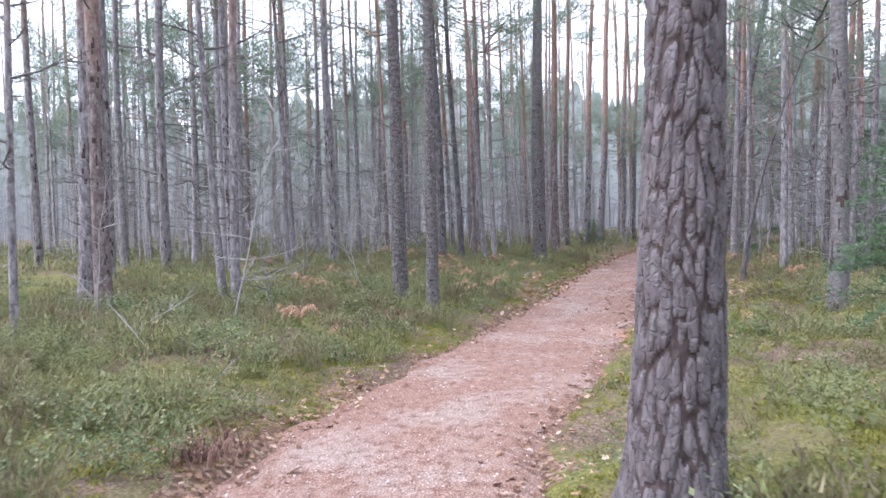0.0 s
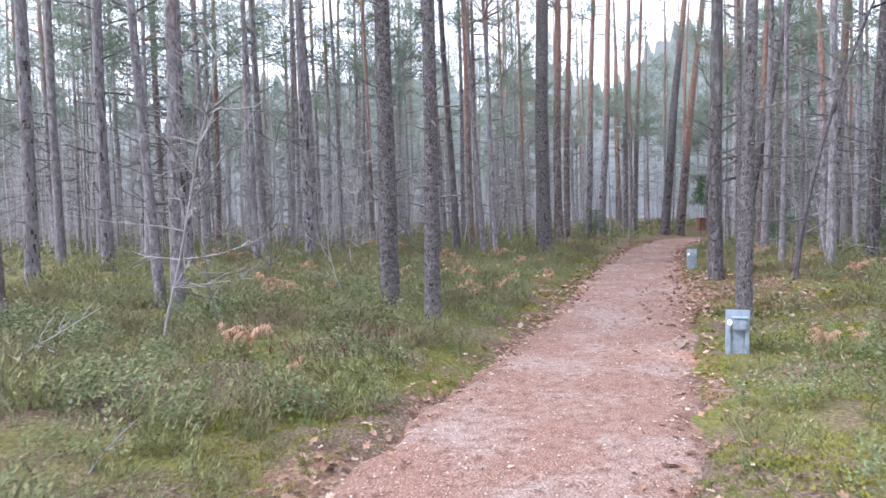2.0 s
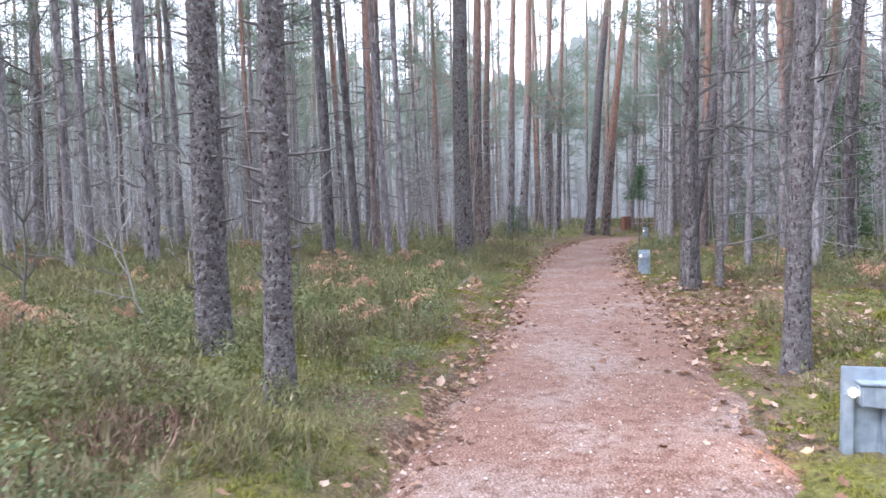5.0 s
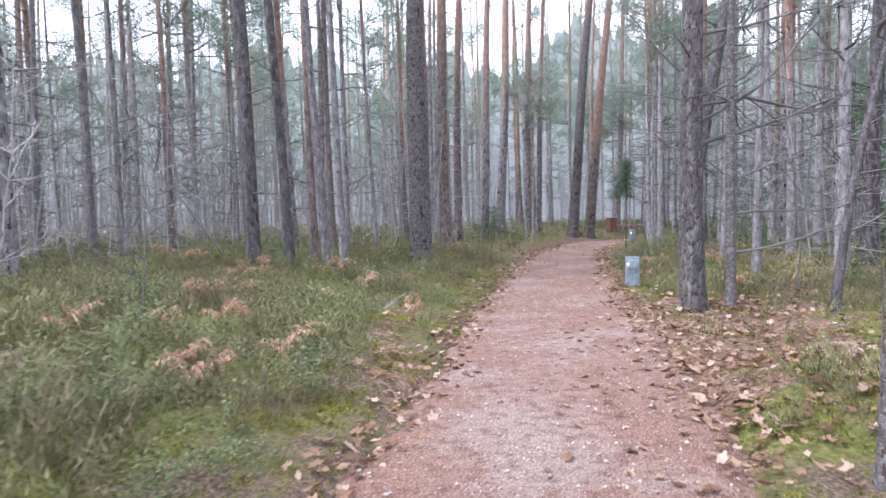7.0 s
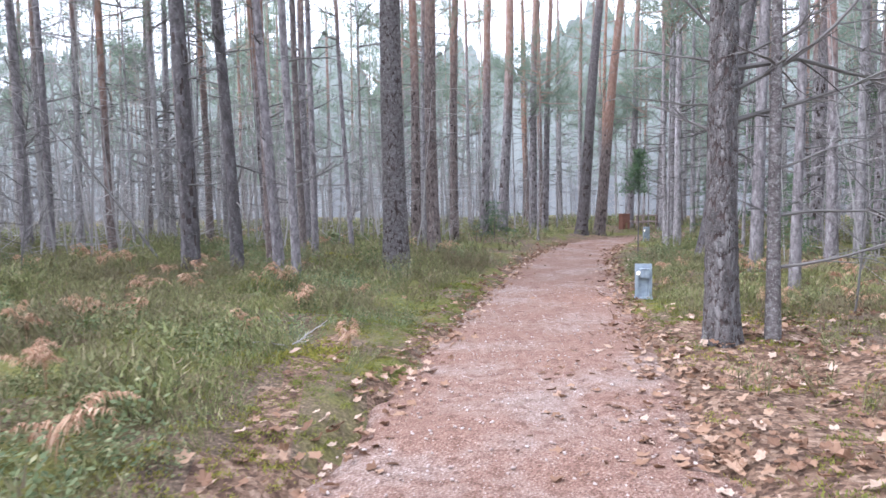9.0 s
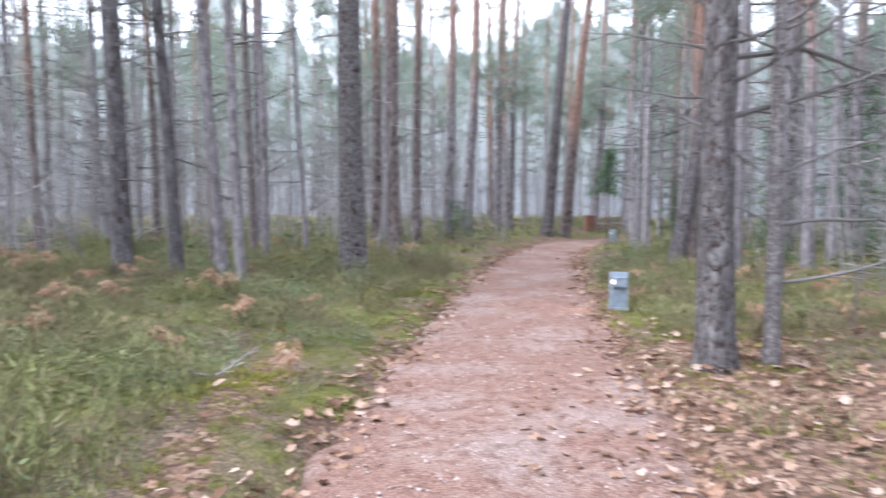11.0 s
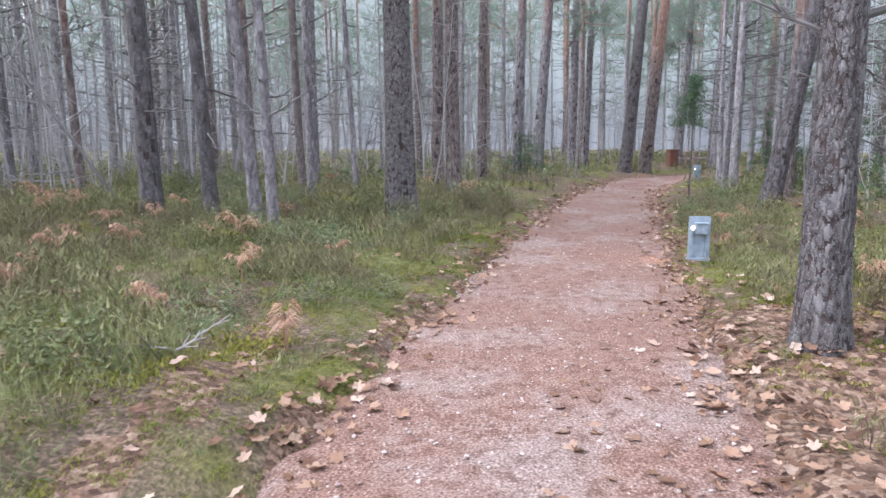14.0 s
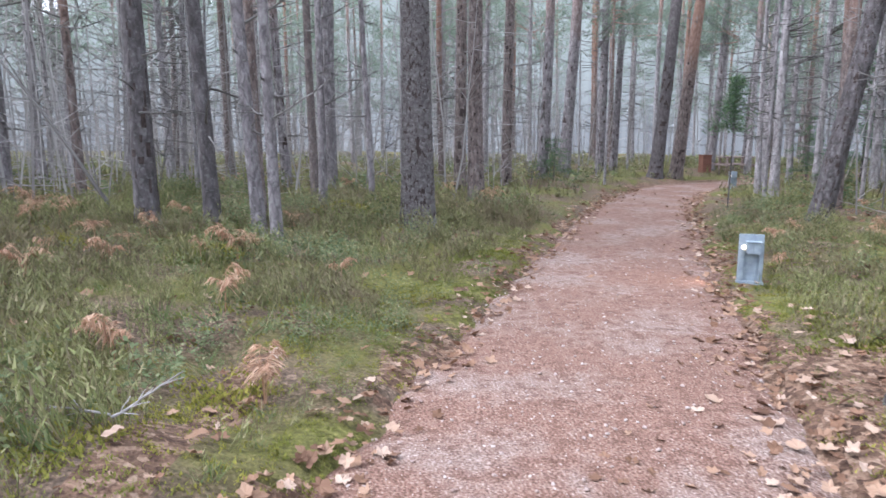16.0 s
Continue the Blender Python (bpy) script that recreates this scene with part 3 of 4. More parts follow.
# trees beside the path: place, trunk width, lean, bark, seed
pine(1.56, 6.02, 0.515, (0.042, 0), BARK_OLD, 11, 21, 10, 4, 5.5, 1.0, (0.075, 0.3, 0.022), 180, 0.014, 4.4, label="massive old pine with deeply plated bark by the path", near=True)
pine(-0.74, 15.36, 0.285, (-0.02, 0), BARK_GREY, 12, 17, 6.5, 64, 0.5, 0.9, (0.06, 0.03, 0.017), 84, 0.016, 5.2, stub=0.75, label="pine with flaky lichen-grey bark and many branch stubs", near=True)
pine(-0.085, 14.42, 0.22, (-0.01, 0), BARK_GREY, 13, 16, 6.2, 56, 0.5, 0.8, (0.055, 0.028, 0.014), 72, 0.016, 5.2, stub=0.75, label="slim pine with flaky grey bark and short broken stubs", near=True)
pine(4.41, 15.13, 0.22, (0.015, 0), BARK_GREY, 14, 17, 8, 16, 1.6, 1.1, (0.05, 0.09, 0.009), 64, 0.022, 4.5, stub=0.5, label="slim pine standing in moss behind a path lamp", near=True)
r2_limbs = limbs_at([(2.1, 0.12, 155, 0.55, 0.7, 0.017), (2.2, 0.12, 15, 0.5, 1.9, 0.03), (2.5, 0.12, -5, 0.3, 2.3, 0.024), (2.7, 0.12, -8, 0.15, 2.8, 0.027), (3.6, 0.12, -15, 0.35, 2.3, 0.024), (3.1, 0.12, 165, 0.8, 1.2, 0.016),
                     (2.75, 0.12, 185, 0.05, 1.1, 0.010), (2.35, 0.12, 178, 0.02, 1.0, 0.010), (3.3, 0.12, 5, 0.4, 2.6, 0.025), (3.8, 0.12, 40, 0.3, 2.0, 0.015), (4.2, 0.1, 200, 0.5, 1.5, 0.014), (1.9, 0.13, 30, 0.1, 0.5, 0.012)], 5)
pine(6.09, 20.55, 0.335, (-0.005, 0), BARK_ROUGH, 15, 17, 8, 12, 2.6, 1.6, (0.045, 0.17, 0.015), 110, 0.016, 4.2, extra=r2_limbs, label="gnarled pine with lichen-spotted plated bark and long bare limbs", near=True)
r2b_limbs = limbs_at([(1.25, 0.05, -5, 0.1, 2.2, 0.02), (0.75, 0.05, -20, 0.12, 1.8, 0.017), (1.7, 0.05, 10, 0.25, 1.6, 0.013)], 6)
pine(6.55, 20.42, 0.13, (-0.012, 0), BARK_GREY, 16, 10, 6, 14, 1.0, 1.0, None, 16, extra=r2b_limbs, label="thin grey young pine beside a gnarled pine", near=True)
pine(3.26, 27.40, 0.50, (0.0, 0), BARK_GREY, 17, 22, 11, 5, 5.5, 1.2, (0.055, 0.2, 0.018), 120, 0.025, 6.0, label="tall straight pine with plated purplish grey bark", near=True)
pine(4.43, 31.70, 0.36, (0.0, 0), BARK_RED, 18, 20, 9, 16, 2.5, 1.4, (0.06, 0.13, 0.012), 64, 0.04, 6.0, near=True)
pine(10.03, 28.63, 0.38, (0.19, 0), BARK_DARK, 19, 19, 9, 8, 3.0, 1.4, (0.06, 0.15, 0.014), 64, 0.035, 5.0, near=True)
pine(7.30, 19.45, 0.105, (0.10, 0), BARK_DARK, 20, 8, 5.5, 12, 0.9, 1.1, None, 14, curve=0.03, label="thin crooked leaning young tree with bare twigs", near=True)
# x, y, trunk width, lean, bark, dead branches, crown height
ROWS_NEAR = [
    (-0.20, 26.0, 0.31, -0.03, BARK_DARK, 30, 9), (0.45, 26.6, 0.23, -0.045, BARK_DARK, 32, 8), (0.95, 27.3, 0.18, -0.03, BARK_RED, 16, 8), (1.25, 25.95, 0.18, -0.07, BARK_MID, 16, 7),
    (1.57, 25.45, 0.15, -0.044, BARK_MID, 14, 7), (12.2, 24.9, 0.36, 0.03, BARK_DARK, 16, 9), (15.4, 32.5, 0.40, 0.036, BARK_MID, 12, 9), (6.53, 13.67, 0.31, 0.007, BARK_GREY, 16, 8),
    (-5.5, 13.6, 0.29, -0.02, BARK_RED, 16, 8), (-6.3, 14.5, 0.27, 0.016, BARK_MID, 14, 8), (-7.8, 18.3, 0.28, 0.003, BARK_MID, 18, 8), (-7.2, 20.1, 0.27, 0.003, BARK_MID, 18, 8),
    (-4.0, 15.0, 0.15, -0.05, BARK_MID, 16, 6), (-3.74, 14.95, 0.19, 0.012, BARK_MID, 18, 7), (-3.45, 23.3, 0.28, -0.008, BARK_MID, 26, 8), (-4.85, 24.1, 0.18, -0.03, BARK_MID, 16, 7),
    (-5.64, 20.6, 0.25, -0.01, BARK_MID, 18, 8), (-4.7, 22.7, 0.17, -0.033, BARK_MID, 14, 7), (1.3, 30.2, 0.17, -0.02, BARK_RED, 14, 8), (1.64, 28.8, 0.14, 0.0, BARK_MID, 14, 7),
    (2.39, 29.95, 0.115, -0.04, BARK_MID, 12, 7), (-11.6, 21.8, 0.25, -0.015, BARK_MID, 14, 8), (-5.27, 10.9, 0.10, 0.008, BARK_MID, 12, 5), (-8.9, 21.3, 0.22, 0.006, BARK_MID, 14, 8),
    (0.9, 36.0, 0.22, -0.009, BARK_MID, 14, 8), (0.08, 33.8, 0.25, -0.06, BARK_MID, 14, 8), (1.17, 33.4, 0.2, -0.004, BARK_MID, 14, 8), (5.74, 37.5, 0.33, 0.017, BARK_RED, 14, 9),
    (4.25, 35.0, 0.32, -0.009, BARK_RED, 14, 9), (7.1, 39.5, 0.36, 0.03, BARK_MID, 8, 10), (8.45, 42.6, 0.48, 0.035, BARK_MID, 6, 11), (10.2, 44.5, 0.38, 0.02, BARK_MID, 8, 10),
    (10.9, 45.0, 0.32, 0.03, BARK_MID, 10, 9), (12.4, 44.4, 0.56, 0.085, BARK_OLD, 4, 12), (13.5, 45.2, 0.56, 0.1, BARK_RED, 4, 12), (18.2, 49.2, 0.4, 0.04, BARK_MID, 8, 10),
    (16.3, 48.6, 0.4, 0.04, BARK_MID, 8, 10), (15.7, 30.4, 0.36, 0.025, BARK_MID, 12, 9), (9.4, 24.4, 0.17, 0.01, BARK_MID, 18, 7), (9.5, 25.65, 0.22, 0.015, BARK_MID, 18, 8),
    (24.6, 42.0, 0.34, 0.0, BARK_MID, 10, 9), (12.2, 27.4, 0.24, -0.03, BARK_MID, 14, 8), (13.4, 24.8, 0.24, 0.024, BARK_MID, 14, 8), (-4.55, 30.1, 0.24, -0.04, BARK_MID, 14, 8),
    (-2.36, 28.8, 0.16, -0.03, BARK_RED, 14, 8), (-3.4, 28.5, 0.16, -0.02, BARK_MID, 14, 8), (-4.85, 27.7, 0.16, 0.01, BARK_MID, 14, 8), (11.1, 21.6, 0.2, 0.02, BARK_MID, 14, 7),
]
for k, (x, y, d, lx, bark, dead, crown) in enumerate(ROWS_NEAR):
    rough_bark = (0.05, 0.1, 0.01) if d > 0.24 else None
    pine(x, y, d, (lx, 0), bark, 100 + k * 10, None, crown, dead, 1.2, 1.5, rough_bark, 28 if rough_bark else 12, 0.09, 5.0)

# ---- the forest behind ----
def forest():
    rng = np.random.default_rng(41)
    kinds = []
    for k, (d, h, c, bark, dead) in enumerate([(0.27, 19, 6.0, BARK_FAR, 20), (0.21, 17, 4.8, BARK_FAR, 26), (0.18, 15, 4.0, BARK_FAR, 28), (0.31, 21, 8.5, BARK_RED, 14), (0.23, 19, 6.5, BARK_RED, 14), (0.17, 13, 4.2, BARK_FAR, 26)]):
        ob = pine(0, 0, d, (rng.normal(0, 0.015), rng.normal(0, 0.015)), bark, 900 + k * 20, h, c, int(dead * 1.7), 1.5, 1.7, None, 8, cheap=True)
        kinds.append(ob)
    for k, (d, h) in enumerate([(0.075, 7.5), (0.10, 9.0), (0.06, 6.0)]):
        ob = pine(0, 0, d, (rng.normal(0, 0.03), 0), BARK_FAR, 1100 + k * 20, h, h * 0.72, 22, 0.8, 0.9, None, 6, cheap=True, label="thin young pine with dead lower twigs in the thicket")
        kinds.append(ob)
    placed = [(r[0], r[1]) for r in ROWS_NEAR] + [(-0.74, 15.4), (-0.07, 14.1), (4.55, 15.4), (6.1, 20.5), (3.26, 27.4), (4.4, 31.7), (10, 28.6), (1.54, 6.02)]
    first, count, tries = set(), 0, 0
    while count < 212 and tries < 20000:
        tries += 1
        thin = count % 3 == 2
        r = rng.uniform(24, 44) if thin else 20 + 44 * math.sqrt(rng.random())
        a = rng.uniform(-0.95, 0.95)
        if count % 4 == 1:
            a, r = rng.uniform(-0.75, -0.1), rng.uniform(14, 34)
        if count % 4 == 3:
            a, r = rng.uniform(0.05, 0.6), rng.uniform(24, 48)
        if count % 6 == 4:
            a, r = rng.uniform(0.35, 0.95), rng.uniform(13, 32)
        if rng.random() < 0.06:
            a, r = rng.uniform(1.1, 5.2), rng.uniform(12, 30)
        x, y = 1.5 + r * math.sin(a), 10 + r * math.cos(a)
        if abs(float(path_side(x, y))) < 2.2 or min(math.hypot(x - px, y - py) for px, py in placed) < (0.9 if thin else 1.4):
            continue
        if y < 31 and -2.5 < x < 9 and abs(a) < 0.6 or y < 19 and abs(a) < 1:
            continue
        if a < -0.2 and not thin and rng.random() < 0.55:
            continue
        placed.append((x, y))
        k = int(rng.integers(6, 9)) if thin else int(rng.choice([0, 1, 2, 3, 4, 5], p=[0.2, 0.22, 0.2, 0.1, 0.12, 0.16]))
        m = pose(x, y, float(land(x, y)) - 0.03, 0, 0, rng.uniform(0, 360)) @ Matrix.Scale(rng.uniform(0.85, 1.15), 4)
        if k not in first:
            kinds[k].matrix_basis = m
            first.add(k)
        else:
            copy_thing(kinds[k], m)
        count += 1


def far_woods():
    """All the trees beyond those that can be told apart."""
    rng = np.random.default_rng(77)
    stems, leaves = [], []
    for _ in range(125):
        r, a = 42 + 30 * rng.random() ** 0.8, rng.uniform(-0.95, 1.0)
        x, y = 1.5 + r * math.sin(a), 10 + r * math.cos(a)
        if abs(float(path_side(x, y))) < 2.5:
            continue
        d, h, z0 = rng.uniform(0.14, 0.29), rng.uniform(15, 21), float(land(x, y)) - 0.1
        z = np.linspace(0, h, 6)
        P = np.stack([x + rng.normal(0, 0.015) * z, y + 0 * z, z0 + z], -1)
        stems.append(tris(tube(P, d / 2 * (1 - 0.8 * z / h), 5)))
        for _ in range(6):
            s = rng.uniform(0.12, 0.55) * h
            stems += [limb((x, y, z0 + s), rng.uniform(0, 6.28), rng.uniform(-0.2, 0.4), rng.uniform(0.6, 1.8), 0.016, rng, 0, 3, 0.2, 4)[0]]
        n = 48 if a < -0.25 else 78
        t = rng.uniform(0, 1, n)
        rad = 1.7 * np.sin(np.pi * (0.2 + 0.75 * t)) * np.sqrt(rng.random(n))
        th = rng.uniform(0, 6.28, n)
        C = np.stack([x + rad * np.cos(th), y + rad * np.sin(th), z0 + h * ((0.24 if a < -0.25 else 0.17) + 0.68 * t)], -1)
        leaves.append(needle_clumps(C, rng, 24, 0.5, 0.016))
    tagged(new("far_woods", mesh_of("far_woods", *join(stems), BARK_FAR)), "distant crowd of grey-brown pine trunks paled for haze", "woods", kind="stuff")
    tagged(new("far_crowns", mesh_of("far_crowns", *join(leaves), NEEDLES)), "distant green pine crowns against a white sky", "woods", kind="stuff")


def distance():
    """The woods' far depth, a plain glowing haze ring with an uneven top of crowns."""
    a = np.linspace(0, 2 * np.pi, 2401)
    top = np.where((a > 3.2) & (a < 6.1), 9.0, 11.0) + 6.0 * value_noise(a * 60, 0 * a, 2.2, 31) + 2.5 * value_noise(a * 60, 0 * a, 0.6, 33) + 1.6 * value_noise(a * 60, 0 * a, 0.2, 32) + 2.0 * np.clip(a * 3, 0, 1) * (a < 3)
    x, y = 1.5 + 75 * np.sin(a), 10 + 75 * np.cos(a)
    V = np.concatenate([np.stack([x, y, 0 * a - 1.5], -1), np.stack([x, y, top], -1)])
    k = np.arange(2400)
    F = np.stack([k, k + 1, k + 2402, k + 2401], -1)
    tagged(new("backdrop", mesh_of("backdrop", V, F, DISTANCE)), "glowing hazy grey backdrop ring of the far forest", "backdrop", kind="structure")


def thicket():
    """Crowds of thin grey stems with bare twigs between the pines."""
    rng = np.random.default_rng(91)
    out = []
    while len(out) < 12500:
        r, a = rng.uniform(17, 50), rng.uniform(-0.75, 0.75)
        x, y = 1.5 + r * math.sin(a), 10 + r * math.cos(a)
        if abs(float(path_side(x, y))) < 3.5 or (y < 31 and x > -1.5 and x < 9):
            continue
        if x > 4 and rng.random() < 0.3:
            continue
        h, z0 = rng.uniform(2.5, 8), float(land(x, y)) - 0.1
        z = np.linspace(0, h, 5)
        P = np.stack([x + rng.normal(0, 0.09) * z + np.cumsum(rng.normal(0, 0.07, 5)), y + 0 * z, z0 + z], -1)
        out.append(tris(tube(P, rng.uniform(0.01, 0.026) * (1 - 0.8 * z / h) + 0.003, 3)))
        for _ in range(16):
            k = rng.integers(1, 5)
            start = P[k] + (P[k - 1] - P[k]) * rng.random()
            out.append(limb(start, rng.uniform(0, 6.28), rng.uniform(-0.2, 0.7), rng.uniform(0.5, 1.8), 0.007, rng, 0, 3, 0.15, 5)[0])
    tagged(new("thicket", mesh_of("thicket", *join(out), PALE_TWIG)), "dense thicket of thin grey leafless stems between pines", "thicket", kind="stuff")


forest()
far_woods()
thicket()
distance()


# ---- bare saplings, spruces, fallen wood ----
def sapling(x, y, height, seed, lean=(0.0, 0.0), mat=None, spread=1.0):
    rng = np.random.default_rng(seed)
    rt = root("bare_sapling", pose(x, y, float(land(x, y))), "leafless young deciduous tree with thin crooked twigs", "sapling", "bare saplings in the heath")
    z = np.linspace(-0.05, height, 12)
    P = np.stack([lean[0] * z + np.cumsum(rng.normal(0, 0.02, 12)), lean[1] * z + np.cumsum(rng.normal(0, 0.02, 12)), z], -1)
    part("stem", tube(P, 0.0036 * height * (1 - 0.85 * z / height) + 0.003, 6), mat or DEAD, rt, "", True)
    tw = []
    for _ in range(int(9 + 4 * height)):
        k = rng.integers(2, 11)
        tw += limb(P[k], rng.uniform(0, 6.28), rng.uniform(0.1, 0.9), spread * height * rng.uniform(0.15, 0.38), 0.0022 * height, rng, 7, 3, 0.1, 6)
    tagged(part("brushwood", join(tw), mat or DEAD, rt), kind="stuff")


for k, (x, y, h, lx) in enumerate([(-3.0, 12.6, 3.4, 0.25), (-2.6, 13.4, 2.6, -0.1), (-1.6, 16.6, 2.4, -0.2), (-2.9, 16.8, 3.2, 0.1), (-5.0, 12.4, 2.2, 0.1), (-6.8, 15.6, 3.0, 0), (-1.9, 19.5, 3.0, 0.1),
                                   (-0.4, 18.8, 2.2, 0.15), (8.2, 21.5, 3.2, 0.1), (9.0, 18.5, 3.4, -0.12), (8.8, 17.0, 2.8, 0.1), (10.5, 20.0, 3.5, 0.05), (-1.4, 29.5, 2.6, 0.2), (-2.4, 25.0, 3.0, 0.1),
                                   (2.2, 33.5, 2.4, 0.2), (6.3, 36.5, 2.6, 0.1), (-7.5, 24.0, 3.2, 0.0), (12.5, 30.0, 3.0, 0.1)]):
    sapling(x, y, h, 300 + k, (lx, 0), PALE_TWIG if k in (0, 2, 4, 6) else DEAD)


def spruce(x, y, height, seed, bare=0.12, wide=0.32, label="", tuft=0.11, step=0.16, slim=0.012):
    rng = np.random.default_rng(seed)
    rt = root("young_spruce", pose(x, y, float(land(x, y))), label or "small dark green young spruce on the forest floor", "young spruce", "young spruces")
    z = np.linspace(-0.05, height, 6)
    part("stem", tube(np.stack([0.02 * np.sin(z), 0 * z, z], -1), slim * height * (1 - 0.8 * z / height) + 0.004, 6), BARK_DARK, rt, "", True)
    wood, C, A = [], [], []
    for zz in np.arange(bare * height, height * 0.97, step):
        f = (zz / height - bare) / (1 - bare)
        for _ in range(4):
            a, L = rng.uniform(0, 6.28), wide * height * (1 - 0.85 * f) * rng.uniform(0.6, 1.1) + 0.06
            s = np.linspace(0, 1, 4)
            P = np.stack([s * L * math.cos(a), s * L * math.sin(a), zz + 0.12 * L * s - 0.25 * L * s * s], -1)
            wood.append(tris(tube(P, 0.006 * (1 - 0.8 * s) + 0.0015, 3)))
            for q in np.linspace(0.15, 1.0, max(3, int(L / (0.64 * tuft)))):
                C.append((q * L * math.cos(a), q * L * math.sin(a), zz + 0.12 * L * q - 0.25 * L * q * q))
    tagged(part("brushwood", join(wood), DEAD, rt), kind="stuff")
    part("needles", needle_clumps(np.array(C), rng, 14, tuft, 0.055 * tuft, 0.1), SPRUCE, rt)


spruce(9.93, 31.97, 2.9, 1, 0.6, 0.17, "slim young conifer with bare lower stem beside the path", 0.16, 0.11, 0.005)
spruce(7.45, 39.2, 1.5, 2, 0.03, 0.65)
spruce(9.7, 24.9, 1.7, 3, 0.3, 0.22)
spruce(4.75, 9.3, 2.5, 4, 0.3, 0.3)
spruce(-6.6, 9.6, 2.2, 5, 0.1, 0.36)
spruce(15.2, 38.5, 2.2, 6, 0.2, 0.35)
spruce(13.2, 33.5, 1.6, 7, 0.1, 0.4)
for k, (x, y, h) in enumerate([(14.5, 27.5, 4.6), (17.5, 32.0, 5.5), (16.0, 24.0, 5.0), (20.5, 36.5, 6.0), (18.5, 41.0, 5.2), (13.0, 20.5, 4.2), (23.0, 44.0, 6.5), (21.0, 29.5, 6.0)]):
    spruce(x, y, h, 20 + k, 0.16, 0.26, "dim green young spruce among the pines", 0.3, 0.5, 0.007)


def fallen(x, y, z, az, elev, length, r, seed, label):
    rng = np.random.default_rng(seed)
    out = limb((0, 0, 0), radians(az), elev, length, r, rng, 7, 6, 0.0, 10)
    rt = root("fallen_branch", pose(x, y, float(land(x, y)) + z), label, "branch", "fallen dead wood")
    wood = DEAD if length > 2 else PALE_TWIG
    part("stem", out[0], wood, rt, "", True)
    for one in out[1:]:
        part("twig", one, wood, rt)


fallen(-3.25, 10.3, 0.0, 150, 0.75, 0.9, 0.010, 1, "pale curved dead branch sticking up from the heath")
fallen(-3.9, 11.2, 0.05, 40, 0.5, 1.0, 0.008, 2, "pale dead branch lying over the shrubs")
fallen(-0.66, 26.4, -0.05, 168, 0.95, 5.0, 0.026, 3, "thin dead tree leaning steeply in the forest")
fallen(2.0, 19.9, 0.08, 20, 0.35, 0.35, 0.005, 4, "small heap of bleached twigs on the moss")
fallen(1.95, 20.0, 0.06, 200, 0.3, 0.3, 0.005, 5, "bleached twig lying on the moss")
fallen(10.6, 17.4, 0.0, 120, 0.9, 2.2, 0.018, 6, "pale dead branch leaning in the heath")
fallen(-2.2, 9.4, 0.02, 70, 0.6, 0.4, 0.004, 7, "pale twig standing in the shrubs")


# ---- path lamps, bench and bin ----
def path_lamp(x, y, turn, height=0.56):
    rt = root("path_lamp", pose(x, y, max(0.0, float(land(x, y)) - 0.12), 0, 0, turn), "grey metal path lamp post with hooded lit lamp", "path lamp", "lamps along the path")
    part("back_plate", box(0, 0.03, height / 2, 0.26, 0.03, height), METAL, rt)
    part("rail", box(-0.098, 0.0, height * 0.36, 0.055, 0.04, height * 0.72), METAL, rt)
    part("rail", box(0.103, -0.005, height * 0.4, 0.045, 0.05, height * 0.8), METAL, rt)
    hood = part("hood", box(0.02, -0.035, height * 0.73, 0.15, 0.10, 0.135, 0.012), METAL, rt)
    part("hood_lid", box(0.02, -0.04, height * 0.73 + 0.072, 0.165, 0.115, 0.012, 0.004), METAL, hood)
    part("screw", box(0.085, -0.09, height * 0.67, 0.012, 0.008, 0.012, 0.002), METAL, hood)
    part("lamp_glass", box(-0.083, -0.04, height * 0.75, 0.045, 0.04, 0.055, 0.012), LAMP, rt, "glowing warm lamp glass")
    part("foot", box(0, 0.015, 0.015, 0.28, 0.1, 0.05), METAL, rt)
    bulb = new("lamp_light", bpy.data.lights.new("lamp_light", "SPOT"))
    bulb.data.energy, bulb.data.color, bulb.data.shadow_soft_size = 8.0, (1.0, 0.56, 0.25), 0.02
    bulb.data.spot_size, bulb.data.spot_blend = radians(75), 0.8
    bulb.parent = rt
    bulb.matrix_basis = look((-0.125, -0.06, height * 0.72), (-0.75, -0.1, 0.0))


path_lamp(3.43, 13.0, -22)
path_lamp(6.95, 24.5, -18)
path_lamp(13.75, 40.4, -15, 0.6)


def bench(x, y, turn):
    rt = root("bench", pose(x, y, float(land(x, y)), 0, 0, turn), "weathered reddish wooden picnic bench among distant pines", "bench")
    for k in range(3):
        part("board", box(0, -0.2 + 0.17 * k, 0.74, 1.5, 0.15, 0.05), BOARD, rt)
    part("seat", box(0, -0.62, 0.44, 1.5, 0.26, 0.05), BOARD, rt)
    part("seat", box(0, 0.58, 0.44, 1.5, 0.26, 0.05), BOARD, rt)
    for sx in (-0.55, 0.55):
        part("crossbar", box(sx, 0, 0.40, 0.07, 1.4, 0.07), BOARD, rt)
        part("leg", box(sx, -0.3, 0.35, 0.09, 0.07, 0.75), BOARD, rt)
        part("leg", box(sx, 0.3, 0.35, 0.09, 0.07, 0.75), BOARD, rt)


def bin_box(x, y):
    rt = root("litter_bin", pose(x, y, float(land(x, y)) - 0.02, 0, 0, 12), "rust-brown litter bin standing by the bench", "litter bin")
    part("body", box(0, 0, 0.36, 0.42, 0.36, 0.72, 0.02), BIN, rt)
    part("lid", box(0, 0, 0.745, 0.46, 0.4, 0.05, 0.015), BIN, rt)


bench(16.9, 47.4, 8)
bin_box(15.5, 47.2)


